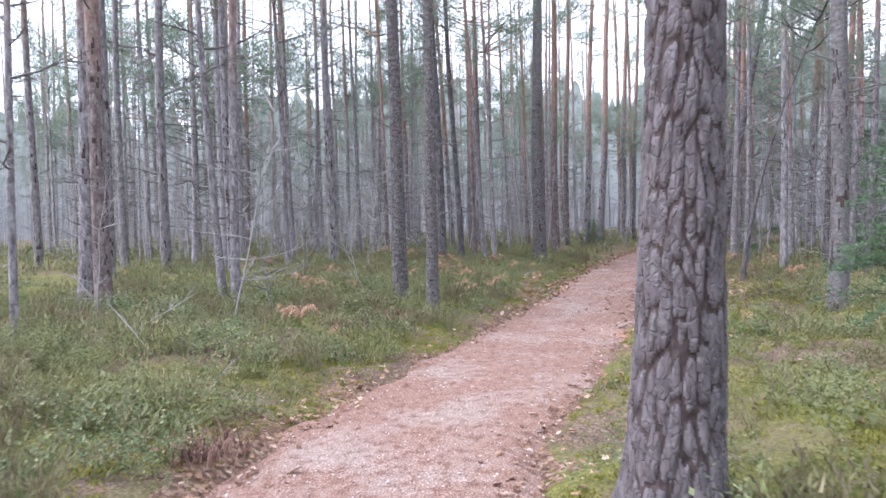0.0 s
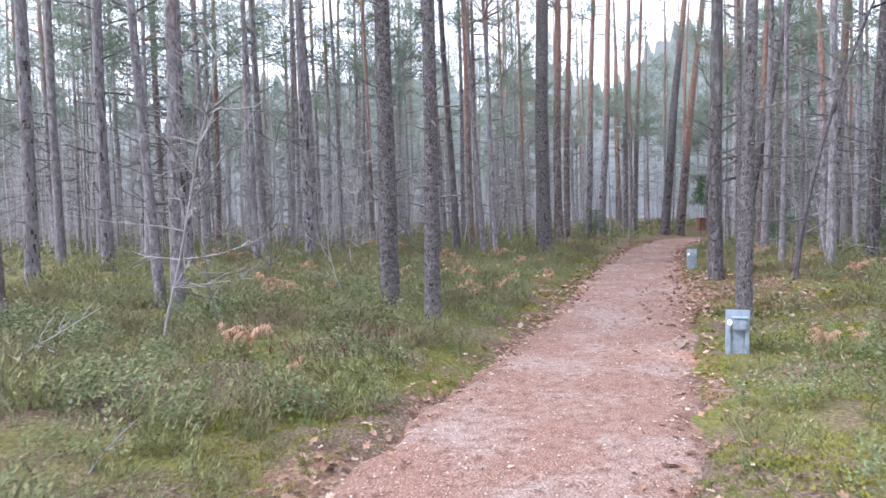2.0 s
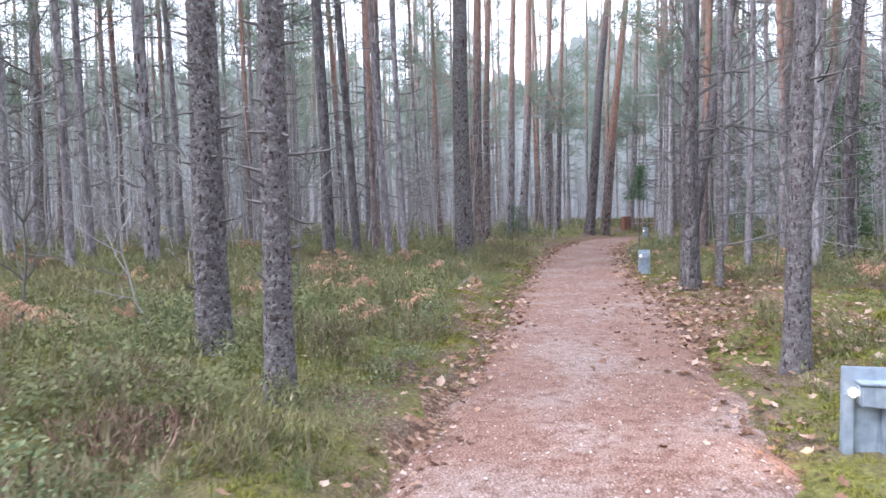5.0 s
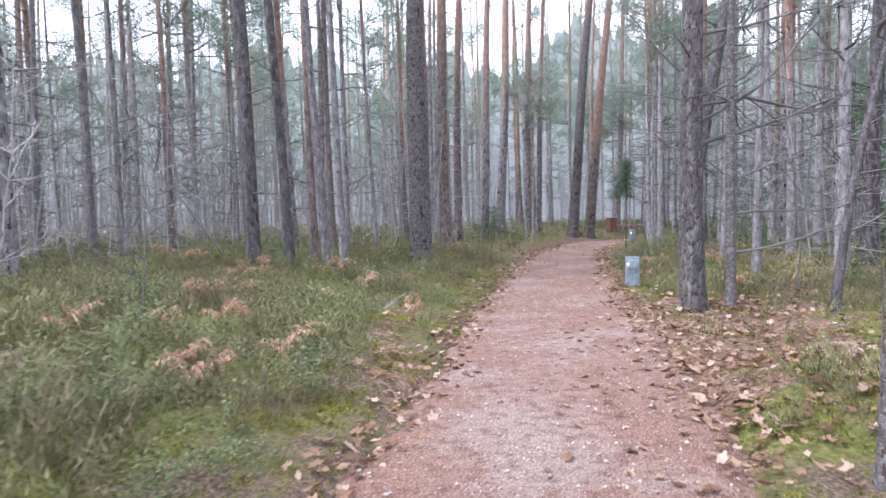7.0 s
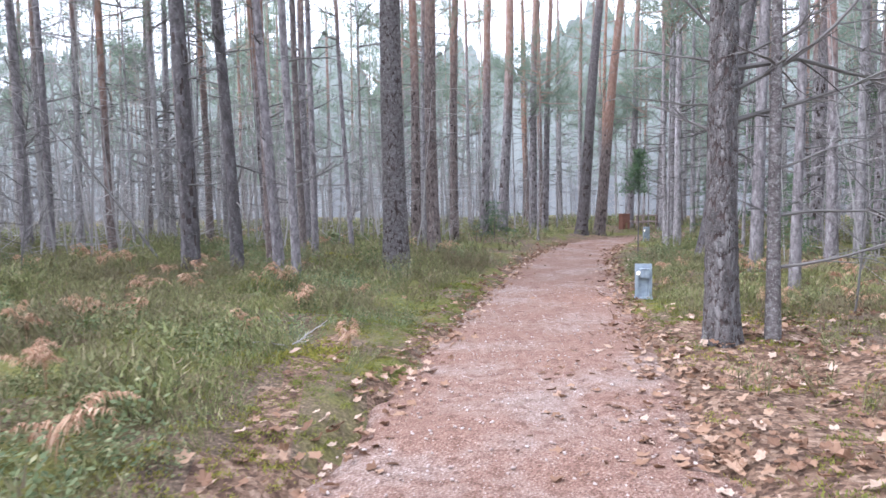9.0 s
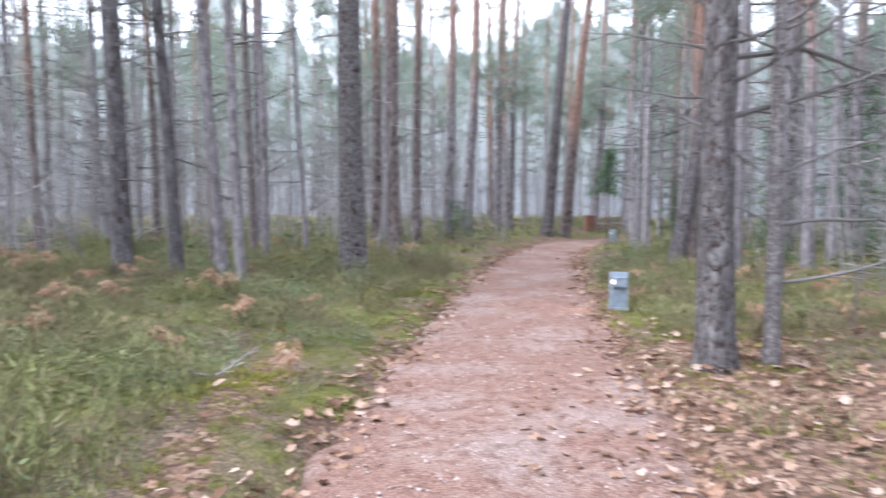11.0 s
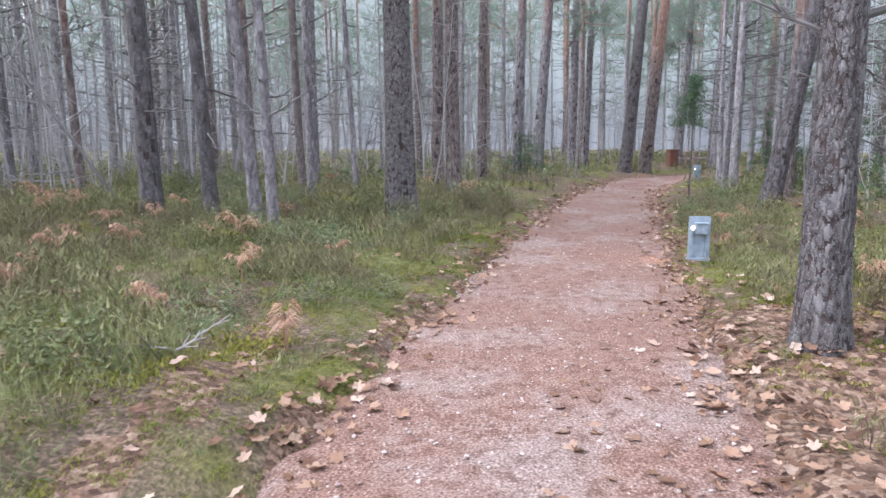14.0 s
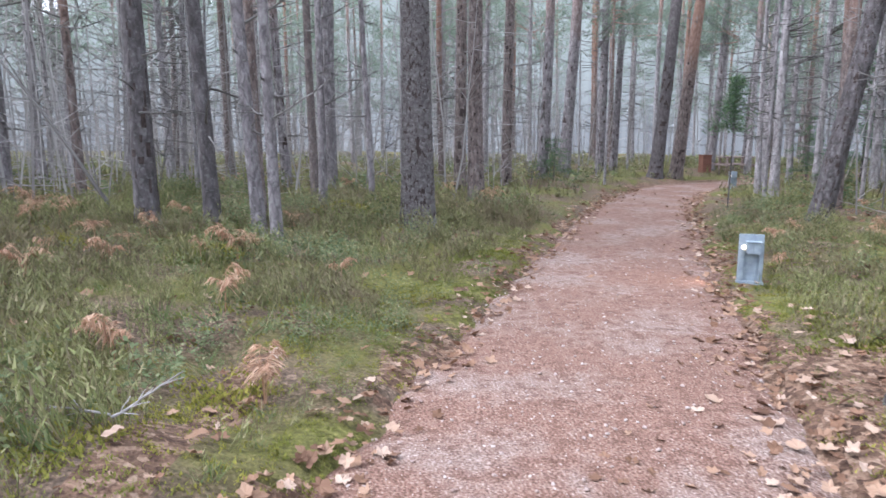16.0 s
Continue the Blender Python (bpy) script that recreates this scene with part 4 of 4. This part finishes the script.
# ---- plants of the floor ----
def scatter(name, templates, X, Y, S, seed, mat, label, category, dz=0.0, Z=None, tilt=0.25):
    """Many small plants or pieces as one object of stuff."""
    rng = np.random.default_rng(seed)
    Z = land(X, Y) + dz if Z is None else Z
    which = rng.integers(0, len(templates), len(X))
    Vs, Fs, n = [], [], 0
    for k, (V, F) in enumerate(templates):
        idx = np.nonzero(which == k)[0]
        if not len(idx):
            continue
        a = rng.uniform(0, 6.283, len(idx))
        tx, ty = rng.normal(0, tilt, (2, len(idx)))
        c, s = np.cos(a)[:, None], np.sin(a)[:, None]
        W = V[None] * S[idx, None, None]
        x, y, z = W[..., 0] * c - W[..., 1] * s, W[..., 0] * s + W[..., 1] * c, W[..., 2]
        z2 = z + x * tx[:, None] + y * ty[:, None]
        P = np.stack([x + X[idx, None] - z * tx[:, None], y + Y[idx, None] - z * ty[:, None], z2 + Z[idx, None]], -1)
        Vs.append(P.reshape(-1, 3))
        Fs.append((F[None] + (np.arange(len(idx)) * len(V))[:, None, None] + n).reshape(-1, F.shape[1]))
        n += len(idx) * len(V)
    ob = new(name, mesh_of(name, np.concatenate(Vs), np.concatenate(Fs), mat))
    return tagged(ob, label, category, kind="stuff")


def blades(seed, count, height, width, spread, droop=0.3, simple=True):
    rng = np.random.default_rng(seed)
    V, F = [], []
    for _ in range(count):
        a, h = rng.uniform(0, 6.28), height * rng.uniform(0.45, 1.1)
        o = np.append(rng.normal(0, spread * 0.35, 2), 0)
        d = np.array((math.cos(a), math.sin(a), 0)) * h * rng.uniform(0.35, 1.15)
        s = np.array((-math.sin(a), math.cos(a), 0)) * width
        mid = o + d * 0.4 + (0, 0, h * 0.65)
        tip = o + d + (0, 0, h * (1 - droop * rng.random()))
        n = len(V)
        if simple:
            V += [o - s, o + s, tip]
            F += [(n, n + 1, n + 2)]
            continue
        V += [o - s, o + s, mid + s * 0.7, mid - s * 0.7, tip]
        F += [(n, n + 1, n + 2), (n, n + 2, n + 3), (n + 3, n + 2, n + 4)]
    return np.array(V), np.array(F)


def lobed_leaf(seed, size=0.042):
    """A dry oak or maple leaf, a little curled."""
    rng = np.random.default_rng(seed)
    n = 15
    th = np.linspace(0, 2 * np.pi, n, endpoint=False) + 0.1
    r = size * np.where(np.arange(n) % 3 == 0, 1.0, np.where(np.arange(n) % 3 == 1, 0.66, 0.86)) * (1 + 0.2 * np.cos(th)) * rng.uniform(0.85, 1.15, n)
    x, y = r * np.cos(th) * 1.1, r * np.sin(th) * 0.9
    cup = rng.uniform(0.1, 0.6)
    z = cup * (np.abs(y) * 0.9 + x * x / size * 0.35) + rng.normal(0, size * 0.1, n)
    V = np.concatenate([[(0, 0, 0.0)], np.stack([x, y, z], -1)])
    F = np.array([(0, 1 + k, 1 + (k + 1) % n) for k in range(n)])
    return V + (0, 0, 0.004), F


def pebble_shape(seed):
    rng = np.random.default_rng(seed)
    bm = bmesh.new()
    bmesh.ops.create_icosphere(bm, subdivisions=1, radius=1)
    V = np.array([v.co[:] for v in bm.verts]) * rng.uniform(0.8, 1.2, (len(bm.verts), 1)) * (1, 0.75, 0.5)
    F = np.array([[v.index for v in f.verts] for f in bm.faces])
    bm.free()
    return V, F


def spots(rng, n, x0, x1, y0, y1):
    return rng.uniform(x0, x1, n), rng.uniform(y0, y1, n)


def keep(mask, *arrays):
    return [a[mask] for a in arrays]


BARE = [(-0.74, 15.36, 0.2), (-0.085, 14.42, 0.16), (1.54, 6.02, 0.32), (6.09, 20.55, 0.25), (3.26, 27.4, 0.32), (3.47, 13.03, 0.12), (6.93, 24.5, 0.14), (4.41, 15.13, 0.16)]


def clear_of_trunks(X, Y):
    ok = np.ones(len(X), bool)
    for x, y, r in BARE:
        ok &= np.hypot(X - x, Y - y) > r
    return ok


def bush(seed, stems=9, leaves=8, height=0.26, spread=0.17, size=0.03):
    """A rounded cushion of bilberry: leafy stems fanning out, densest at the top."""
    rng = np.random.default_rng(seed)
    n = stems * leaves
    a = np.repeat(rng.uniform(0, 6.28, stems), leaves)
    q = np.repeat(np.sqrt(rng.random(stems)), leaves)
    t = np.tile(np.linspace(0.35, 1.0, leaves), stems) + rng.normal(0, 0.05, n)
    reach = spread * q * (0.3 + 0.7 * t)
    h = height * (1 - 0.45 * q * q) * t
    P = np.stack([np.cos(a) * reach, np.sin(a) * reach, h], -1) + rng.normal(0, 0.016, (n, 3))
    g, e = rng.uniform(0, 6.28, n), rng.uniform(-0.3, 0.8, n)
    D = np.stack([np.cos(g) * np.cos(e), np.sin(g) * np.cos(e), np.sin(e)], -1) * (size * rng.uniform(0.7, 1.2, (n, 1)))
    W = np.stack([-np.sin(g), np.cos(g), rng.uniform(-0.4, 0.4, n)], -1) * size * 0.3
    V = np.stack([P, P + D * 0.5 + W, P + D, P + D * 0.5 - W], 1).reshape(-1, 3)
    k = np.arange(n)[:, None] * 4
    return V, np.concatenate([k + (0, 1, 2), k + (0, 2, 3)])


def heather_tuft(seed, stems=11, sprigs=5, height=0.3, spread=0.15):
    """A wiry heather tuft: upright stems feathered with short sprigs."""
    rng = np.random.default_rng(seed)
    V, F = [], []
    for _ in range(stems):
        a, q, h = rng.uniform(0, 6.28), math.sqrt(rng.random()), height * rng.uniform(0.55, 1.1)
        foot = np.array((math.cos(a) * spread * q * 0.4, math.sin(a) * spread * q * 0.4, 0.0))
        tip = np.array((math.cos(a) * spread * q * 1.2, math.sin(a) * spread * q * 1.2, h * (1 - 0.3 * q)))
        side = np.array((-math.sin(a), math.cos(a), 0.0))
        m = len(V)
        V += [foot - side * 0.003, foot + side * 0.003, tip]
        F.append((m, m + 1, m + 2))
        for k in range(sprigs):
            t = 0.3 + 0.7 * (k + rng.random()) / sprigs
            p, g, L = foot + (tip - foot) * t, rng.uniform(0, 6.28), rng.uniform(0.035, 0.075)
            d = np.array((math.cos(g) * 0.6, math.sin(g) * 0.6, 0.75)) * L
            w = np.array((-math.sin(g), math.cos(g), 0.0)) * 0.0055
            m = len(V)
            V += [p - w, p + w, p + d]
            F.append((m, m + 1, m + 2))
    return np.array(V), np.array(F)


def floor_plants():
    bushes = [bush(k) for k in range(7)]
    leafy_far = [bush(90 + k, 7, 4, 0.28, 0.28, 0.075) for k in range(4)]
    tufts = [heather_tuft(20 + k) for k in range(6)]
    far_tufts = [blades(80 + k, 16, 0.3, 0.012, 0.25, 0.3) for k in range(4)]
    grasses = [blades(40 + k, 14, 0.24, 0.0045, 0.1, 0.7) for k in range(4)]
    mosses = [blades(60 + k, 34, 0.026, 0.007, 0.15, 0.3) for k in range(4)]

    def lay(name, templates, n, area, rule, mat, label, size, seed, tilt=0.25):
        g = np.random.default_rng(seed)
        X, Y = spots(g, n, *area)
        d = path_side(X, Y)
        e = np.abs(d) - HALF
        ok = (g.random(n) < rule(X, Y, d, e)) & (e > 0) & clear_of_trunks(X, Y)
        X, Y, e = keep(ok, X, Y, e)
        S = size * g.uniform(0.6, 1.25, len(X)) * (0.62 + 0.38 * np.clip(e / 0.9, 0, 1)) * (0.6 + 0.95 * value_noise(X, Y, 0.55, 26))
        scatter(name, templates, X, Y, S, seed, mat, label, "undergrowth", tilt=tilt)

    patch = lambda X, Y: value_noise(X, Y, 1.1, 21) * 0.7 + value_noise(X, Y, 0.45, 24) * 0.3
    berry_zone = lambda X, Y: np.clip((patch(X, Y) - 0.47 + 0.07 * np.clip((16 - Y) / 4, -1, 1)) * 9, 0, 1)
    heath_zone = lambda X, Y: np.clip((0.56 - patch(X, Y) - 0.04 * np.clip((16 - Y) / 4, -1, 1)) * 8, 0, 1)
    moss_zone = lambda X, Y: np.clip((value_noise(X, Y, 1.3, 23) - 0.38) * 3.5, 0, 1)
    litter_side = lambda Y, d, e: np.where((d > 0) & (Y > 16.6) & (Y < 21.4) & (e < 2.4), 0.12, 1.0)
    side_trail = lambda X, Y: np.clip((np.abs(X - (2.05 + 0.12 * (Y - 19))) - 0.16) / 0.12, 0, 1) * ((Y > 17.5) & (Y < 21.5)) + ~((Y > 17.5) & (Y < 21.5))
    verge = lambda e, a, b: np.clip((e - a) / b, 0, 1)
    bank = lambda d, e: np.where(d < 0, 1.0, 0.35 + 0.3 * np.clip((e - 1.5) / 2, 0, 1))
    clear = lambda X, Y, d, e: np.maximum(bank(d, e), 0.75 * (Y > 21.5)) * litter_side(Y, d, e) * side_trail(X, Y)
    lay("bilberry_shrubs", bushes, 15500, (-9, 11, 4, 31), lambda X, Y, d, e: berry_zone(X, Y) * verge(e, 0.14, 0.35) * clear(X, Y, d, e) * np.where(np.abs(d) < 8, 1, 0.5), BERRY, "dense dark green bilberry and lingonberry cushions covering the floor", 1.0, 51)
    lay("heather", tufts, 16500, (-8, 10, 4, 30), lambda X, Y, d, e: (0.28 + 0.72 * heath_zone(X, Y)) * verge(e, 0.2, 0.5) * clear(X, Y, d, e) * np.where(np.abs(d) < 8, 1, 0.5), HEATH, "wiry brownish green heather tufts among the shrubs", 1.0, 52)
    lay("forest_grass", grasses, 15000, (-9, 11, 4, 31), lambda X, Y, d, e: (0.15 + 0.5 * moss_zone(X, Y)) * np.where(d < 0, 1, 0.5) * verge(e, 0.05, 0.5) * litter_side(Y, d, e) * side_trail(X, Y), GRASS, "thin olive-green grass blades in the heath", 0.9, 53)
    lay("moss", mosses, 34000, (-5, 8.5, 4, 27), lambda X, Y, d, e: np.clip(moss_zone(X, Y) + np.where(d > 0, 0.35, 0.9 * (e < 0.8) * (Y > 15)), 0, 1) * np.where(d > 0, 1.0, np.where(e < 1.0, 1.0, 0.3)) * np.where((d > 0) & (Y > 17) & (Y < 21.5), 0.35, 1), MOSS, "yellow-green moss cushions beside the path", 1.0, 54, 0.1)
    lay("far_shrubs", leafy_far, 7000, (-24, 30, 12, 58), lambda X, Y, d, e: (0.35 + 0.65 * berry_zone(X, Y)) * verge(e, 0.3, 1.0) * ((Y > 31) | (X < -9) | (X > 11)), BERRY, "green berry shrubs under the distant pines", 1.1, 55)
    lay("far_heath", far_tufts, 10000, (-24, 30, 12, 58), lambda X, Y, d, e: (0.3 + 0.6 * heath_zone(X, Y)) * verge(e, 0.3, 1.0) * ((Y > 31) | (X < -9) | (X > 11)), HEATH, "brown and green heath under the distant pines", 1.1, 56)


floor_plants()


def bracken_kind(seed):
    rng = np.random.default_rng(seed)
    V, F = [], []
    for _ in range(rng.integers(4, 7)):
        a, L = rng.uniform(0, 6.28), rng.uniform(0.25, 0.6)
        n = 24
        t = np.linspace(0, 1, n)
        P = np.stack([np.cos(a) * L * t * 0.9, np.sin(a) * L * t * 0.9, L * (0.25 + 0.75 * np.sin(2.3 * t + 0.15) - 0.25 * t)], -1) * (0.85, 0.85, 0.5) + np.cumsum(rng.normal(0, 0.009, (n, 3)), 0)
        P[0] = (0, 0, -0.35)
        side = np.array((-math.sin(a), math.cos(a), 0))
        for k in range(n - 1):
            w = 0.004
            m = len(V)
            V += [P[k] - side * w, P[k] + side * w, P[k + 1] + side * w, P[k + 1] - side * w]
            F += [(m, m + 1, m + 2), (m, m + 2, m + 3)]
            if k < 2:
                continue
            for sg in (-1, 1):
                l = (0.13 * (1 - t[k]) + 0.025) * rng.uniform(0.5, 1.2)
                tip = P[k] + side * sg * l + np.array((math.cos(a), math.sin(a), 0)) * l * 0.4 + (0, 0, -l * rng.uniform(0.2, 1.3))
                mid = (P[k] + tip) / 2 + (0, 0, rng.uniform(0, 0.02))
                q = np.array((math.cos(a), math.sin(a), 0)) * 0.007
                m = len(V)
                V += [P[k] - q, P[k] + q, mid + q, mid - q, tip]
                F += [(m, m + 1, m + 2), (m, m + 2, m + 3), (m + 3, m + 2, m + 4)]
    return mesh_of("dead_bracken", np.array(V), np.array(F), BRACKEN)


def brackens():
    rng = np.random.default_rng(8)
    kinds = [bracken_kind(k) for k in range(6)]
    chosen = [(-1.34, 25.35), (-1.1, 25.6), (0.1, 21.3), (0.3, 21.4), (0.02, 22.8), (0.0, 18.4), (0.64, 17.27), (0.45, 17.1), (0.38, 18.9), (0.62, 18.64), (-0.03, 19.87), (1.54, 23.7), (1.1, 17.7), (-2.3, 27.0), (-2.0, 26.7),
              (-0.25, 23.7), (0.08, 22.2), (0.09, 25.3), (1.54, 24.4), (1.87, 22.1), (2.45, 20.8), (2.55, 23.6), (-2.9, 16.6), (-2.2, 15.9), (-2.5, 16.2), (-3.2, 21.1), (-1.2, 26.2), (0.37, 23.6),
              (0.4, 17.3), (-1.8, 11.7), (-2.1, 11.9), (-1.3, 11.3), (4.1, 12.4), (4.75, 12.9), (7.6, 13.4), (8.3, 14.6), (7.9, 22.6), (8.6, 21.9), (9.4, 22.9), (8.0, 26.0), (8.9, 27.2), (9.8, 26.6), (5.9, 11.6),
              (9.2, 20.3), (10.2, 21.8), (8.4, 19.2), (9.6, 18.6), (7.4, 24.8), (9.9, 24.0)]
    for k in range(60):
        x, y = rng.uniform(-8, 13), rng.uniform(14, 40)
        if abs(float(path_side(x, y))) > 2.6:
            chosen.append((x, y))
    for x, y in chosen:
        ob = new("bracken_fern", kinds[int(rng.integers(0, 6))])
        s = rng.uniform(0.45, 0.8)
        ob.matrix_basis = pose(x, y, float(land(x, y)) + 0.17, 0, 0, rng.uniform(0, 360)) @ Matrix.Scale(s, 4)
        tagged(ob, "withered orange-brown bracken fern above the heath", "fern", "dead bracken")


brackens()


def mound(x, y, w, h, seed, label):
    g = np.linspace(-1, 1, 22)
    X, Y = np.meshgrid(g, g)
    r = np.hypot(X, Y)
    Z = h * np.clip(1 - r, 0, 1) ** 0.7 * (0.8 + 0.6 * (value_noise(X * w, Y * w, 0.2, seed) - 0.5)) - 0.06
    P = np.stack([X * w, Y * w, Z], -1).reshape(-1, 3)
    i, j = np.meshgrid(np.arange(21), np.arange(21), indexing="ij")
    a = i * 22 + j
    rt = root("moss_mound", pose(x, y, float(land(x, y))), label, "moss mound", "mossy humps")
    part("hump", (P, np.stack([a, a + 1, a + 23, a + 22], -1).reshape(-1, 4)), SOIL, rt, "", True)
    rng = np.random.default_rng(seed)
    pick = P[(P[:, 2] > 0)]
    pick = pick[rng.integers(0, len(pick), 420)] + rng.normal(0, w * 0.04, (420, 3)) * (1, 1, 0)
    tuft = blades(seed, 26, 0.06, 0.005, 0.1, 0.4)
    V = (tuft[0][None] * rng.uniform(0.7, 1.3, (420, 1, 1)) + pick[:, None]).reshape(-1, 3)
    F = (tuft[1][None] + (np.arange(420) * len(tuft[0]))[:, None, None]).reshape(-1, 3)
    part("moss", (V, F), MOSS, rt)


mound(6.5, 15.9, 0.6, 0.35, 3, "yellow-green moss hump beside slim pines")
mound(2.0, 28.7, 0.7, 0.28, 4, "low mossy hump under the pines")
mound(-0.8, 24.6, 0.8, 0.25, 5, "pale green mossy hump in the heath")
mound(1.1, 24.2, 0.5, 0.2, 6, "small mossy hump in the heath")


def dry_tuft(x, y, w, h, seed, label):
    rng = np.random.default_rng(seed)
    V, F = blades(seed, 260, h, 0.006, w * 1.6, 0.5, False)
    ob = new("dry_tuft", mesh_of("dry_tuft", V, F, WITHERED))
    ob.matrix_basis = pose(x, y, float(land(x, y)) - 0.01)
    tagged(ob, label, "dry plants", "withered tufts", "stuff")


dry_tuft(-1.55, 7.35, 0.35, 0.2, 1, "dark brown withered tuft at the path edge")
dry_tuft(1.15, 5.75, 0.3, 0.2, 2, "reddish brown withered plants round a pine foot")
dry_tuft(1.42, 5.6, 0.35, 0.22, 3, "reddish brown withered plants round a pine foot")
dry_tuft(1.85, 5.62, 0.3, 0.18, 4, "reddish brown withered plants round a pine foot")
dry_tuft(-0.9, 13.4, 0.4, 0.22, 5, "dark brown withered heather by the pines")
dry_tuft(-1.3, 12.2, 0.4, 0.2, 6, "dark brown withered heather in the heath")


# ---- fallen leaves, pebbles ----
def litter():
    g = np.random.default_rng(61)
    shapes = [lobed_leaf(k) for k in range(6)]
    n = 120000
    X, Y = spots(g, n, -7, 12, 4, 40)
    d = path_side(X, Y)
    e = np.abs(d) - HALF
    band = np.exp(-((e + 0.02) / 0.24) ** 2) * 0.58
    near_oak = np.exp(-((e - 1.0) / 1.3) ** 2) * ((d > 0) & (Y > 15.2) & (Y < 22.5)) * (0.12 + 0.6 * np.clip((value_noise(X, Y, 0.6, 64) - 0.3) * 3, 0, 1))
    loose = np.where(e > 0, 0.025, 0.006) + 0.10 * ((d > 0) & (e > 0.5) & (Y > 12))
    trail = (np.abs(X - (2.05 + 0.12 * (Y - 19))) < 0.2) * ((Y > 17.3) & (Y < 21.5)) * 0.09
    ok = g.random(n) < np.clip(band + near_oak + loose + trail, 0, 0.95)
    X, Y = keep(ok, X, Y)
    e = np.abs(path_side(X, Y)) - HALF
    Z = np.where(e > -0.05, np.maximum(land(X, Y), 0.0) + g.uniform(0.01, 0.05, len(X)), 0.012)
    near = np.nonzero((Y > 17.2) & (Y < 20.6) & (X > 1.6) & (X < 5.8))[0][:290]
    rest = np.ones(len(X), bool)
    rest[near] = False
    holder = tagged(new("leaf_litter"), "dry pale brown lobed leaves fallen along the path edge", "fallen leaves")
    holder.matrix_basis = pose(3, 19, 0)
    kinds = [mesh_of("leaf", *s, LEAF_ONE) for s in shapes]
    for k in near:
        ob = new("leaf", kinds[k % 6])
        ob.parent = holder
        s = g.uniform(0.5, 1.2)
        ob.matrix_basis = Matrix.Translation((X[k] - 3, Y[k] - 19, Z[k])) @ pose(0, 0, 0, g.normal(0, 16), g.normal(0, 16), g.uniform(0, 360)) @ Matrix.Scale(s, 4)
    X, Y, Z = keep(rest, X, Y, Z)
    scatter("scattered_leaves", shapes, X, Y, g.uniform(0.35, 1.2, len(X)) * np.where(Y < 15, 0.75, 1.0), 62, DRY_LEAF, "dry brown leaves scattered over path edges and heath", "fallen leaves", Z=Z, tilt=0.28)


def pebbles():
    g = np.random.default_rng(71)
    shapes = [pebble_shape(k) for k in range(5)]
    n = 26000
    X, Y = spots(g, n, -2.5, 7, 5.5, 27)
    ok = np.abs(path_side(X, Y)) < 1.12
    X, Y = keep(ok, X, Y)
    S = 0.004 + 0.012 * g.random(len(X)) ** 4
    Z = 0.008 + (value_noise(X, Y, 0.5, 11) - 0.5) * 0.03 + 0.012 * (1 - (path_side(X, Y) / 1.3) ** 2)
    scatter("gravel", shapes, X, Y, S, 72, STONES, "loose pale gravel grains on the path", "gravel", Z=Z)
    kinds = [mesh_of("pebble", *s, STONE_ONE, True) for s in shapes]
    n = 0
    while n < 280:
        x, y = g.uniform(-1.5, 6), g.uniform(6, 22)
        if abs(float(path_side(x, y))) > 1.05:
            continue
        ob = new("pebble", kinds[n % 5])
        ob.parent = footpath
        z = 0.012 + (float(value_noise(x, y, 0.5, 11)) - 0.5) * 0.03 + 0.012 * (1 - (float(path_side(x, y)) / 1.3) ** 2)
        ob.matrix_basis = pose(x, y, z, 0, 0, g.uniform(0, 360)) @ Matrix.Scale(g.uniform(0.009, 0.019), 4)
        n += 1


litter()
pebbles()
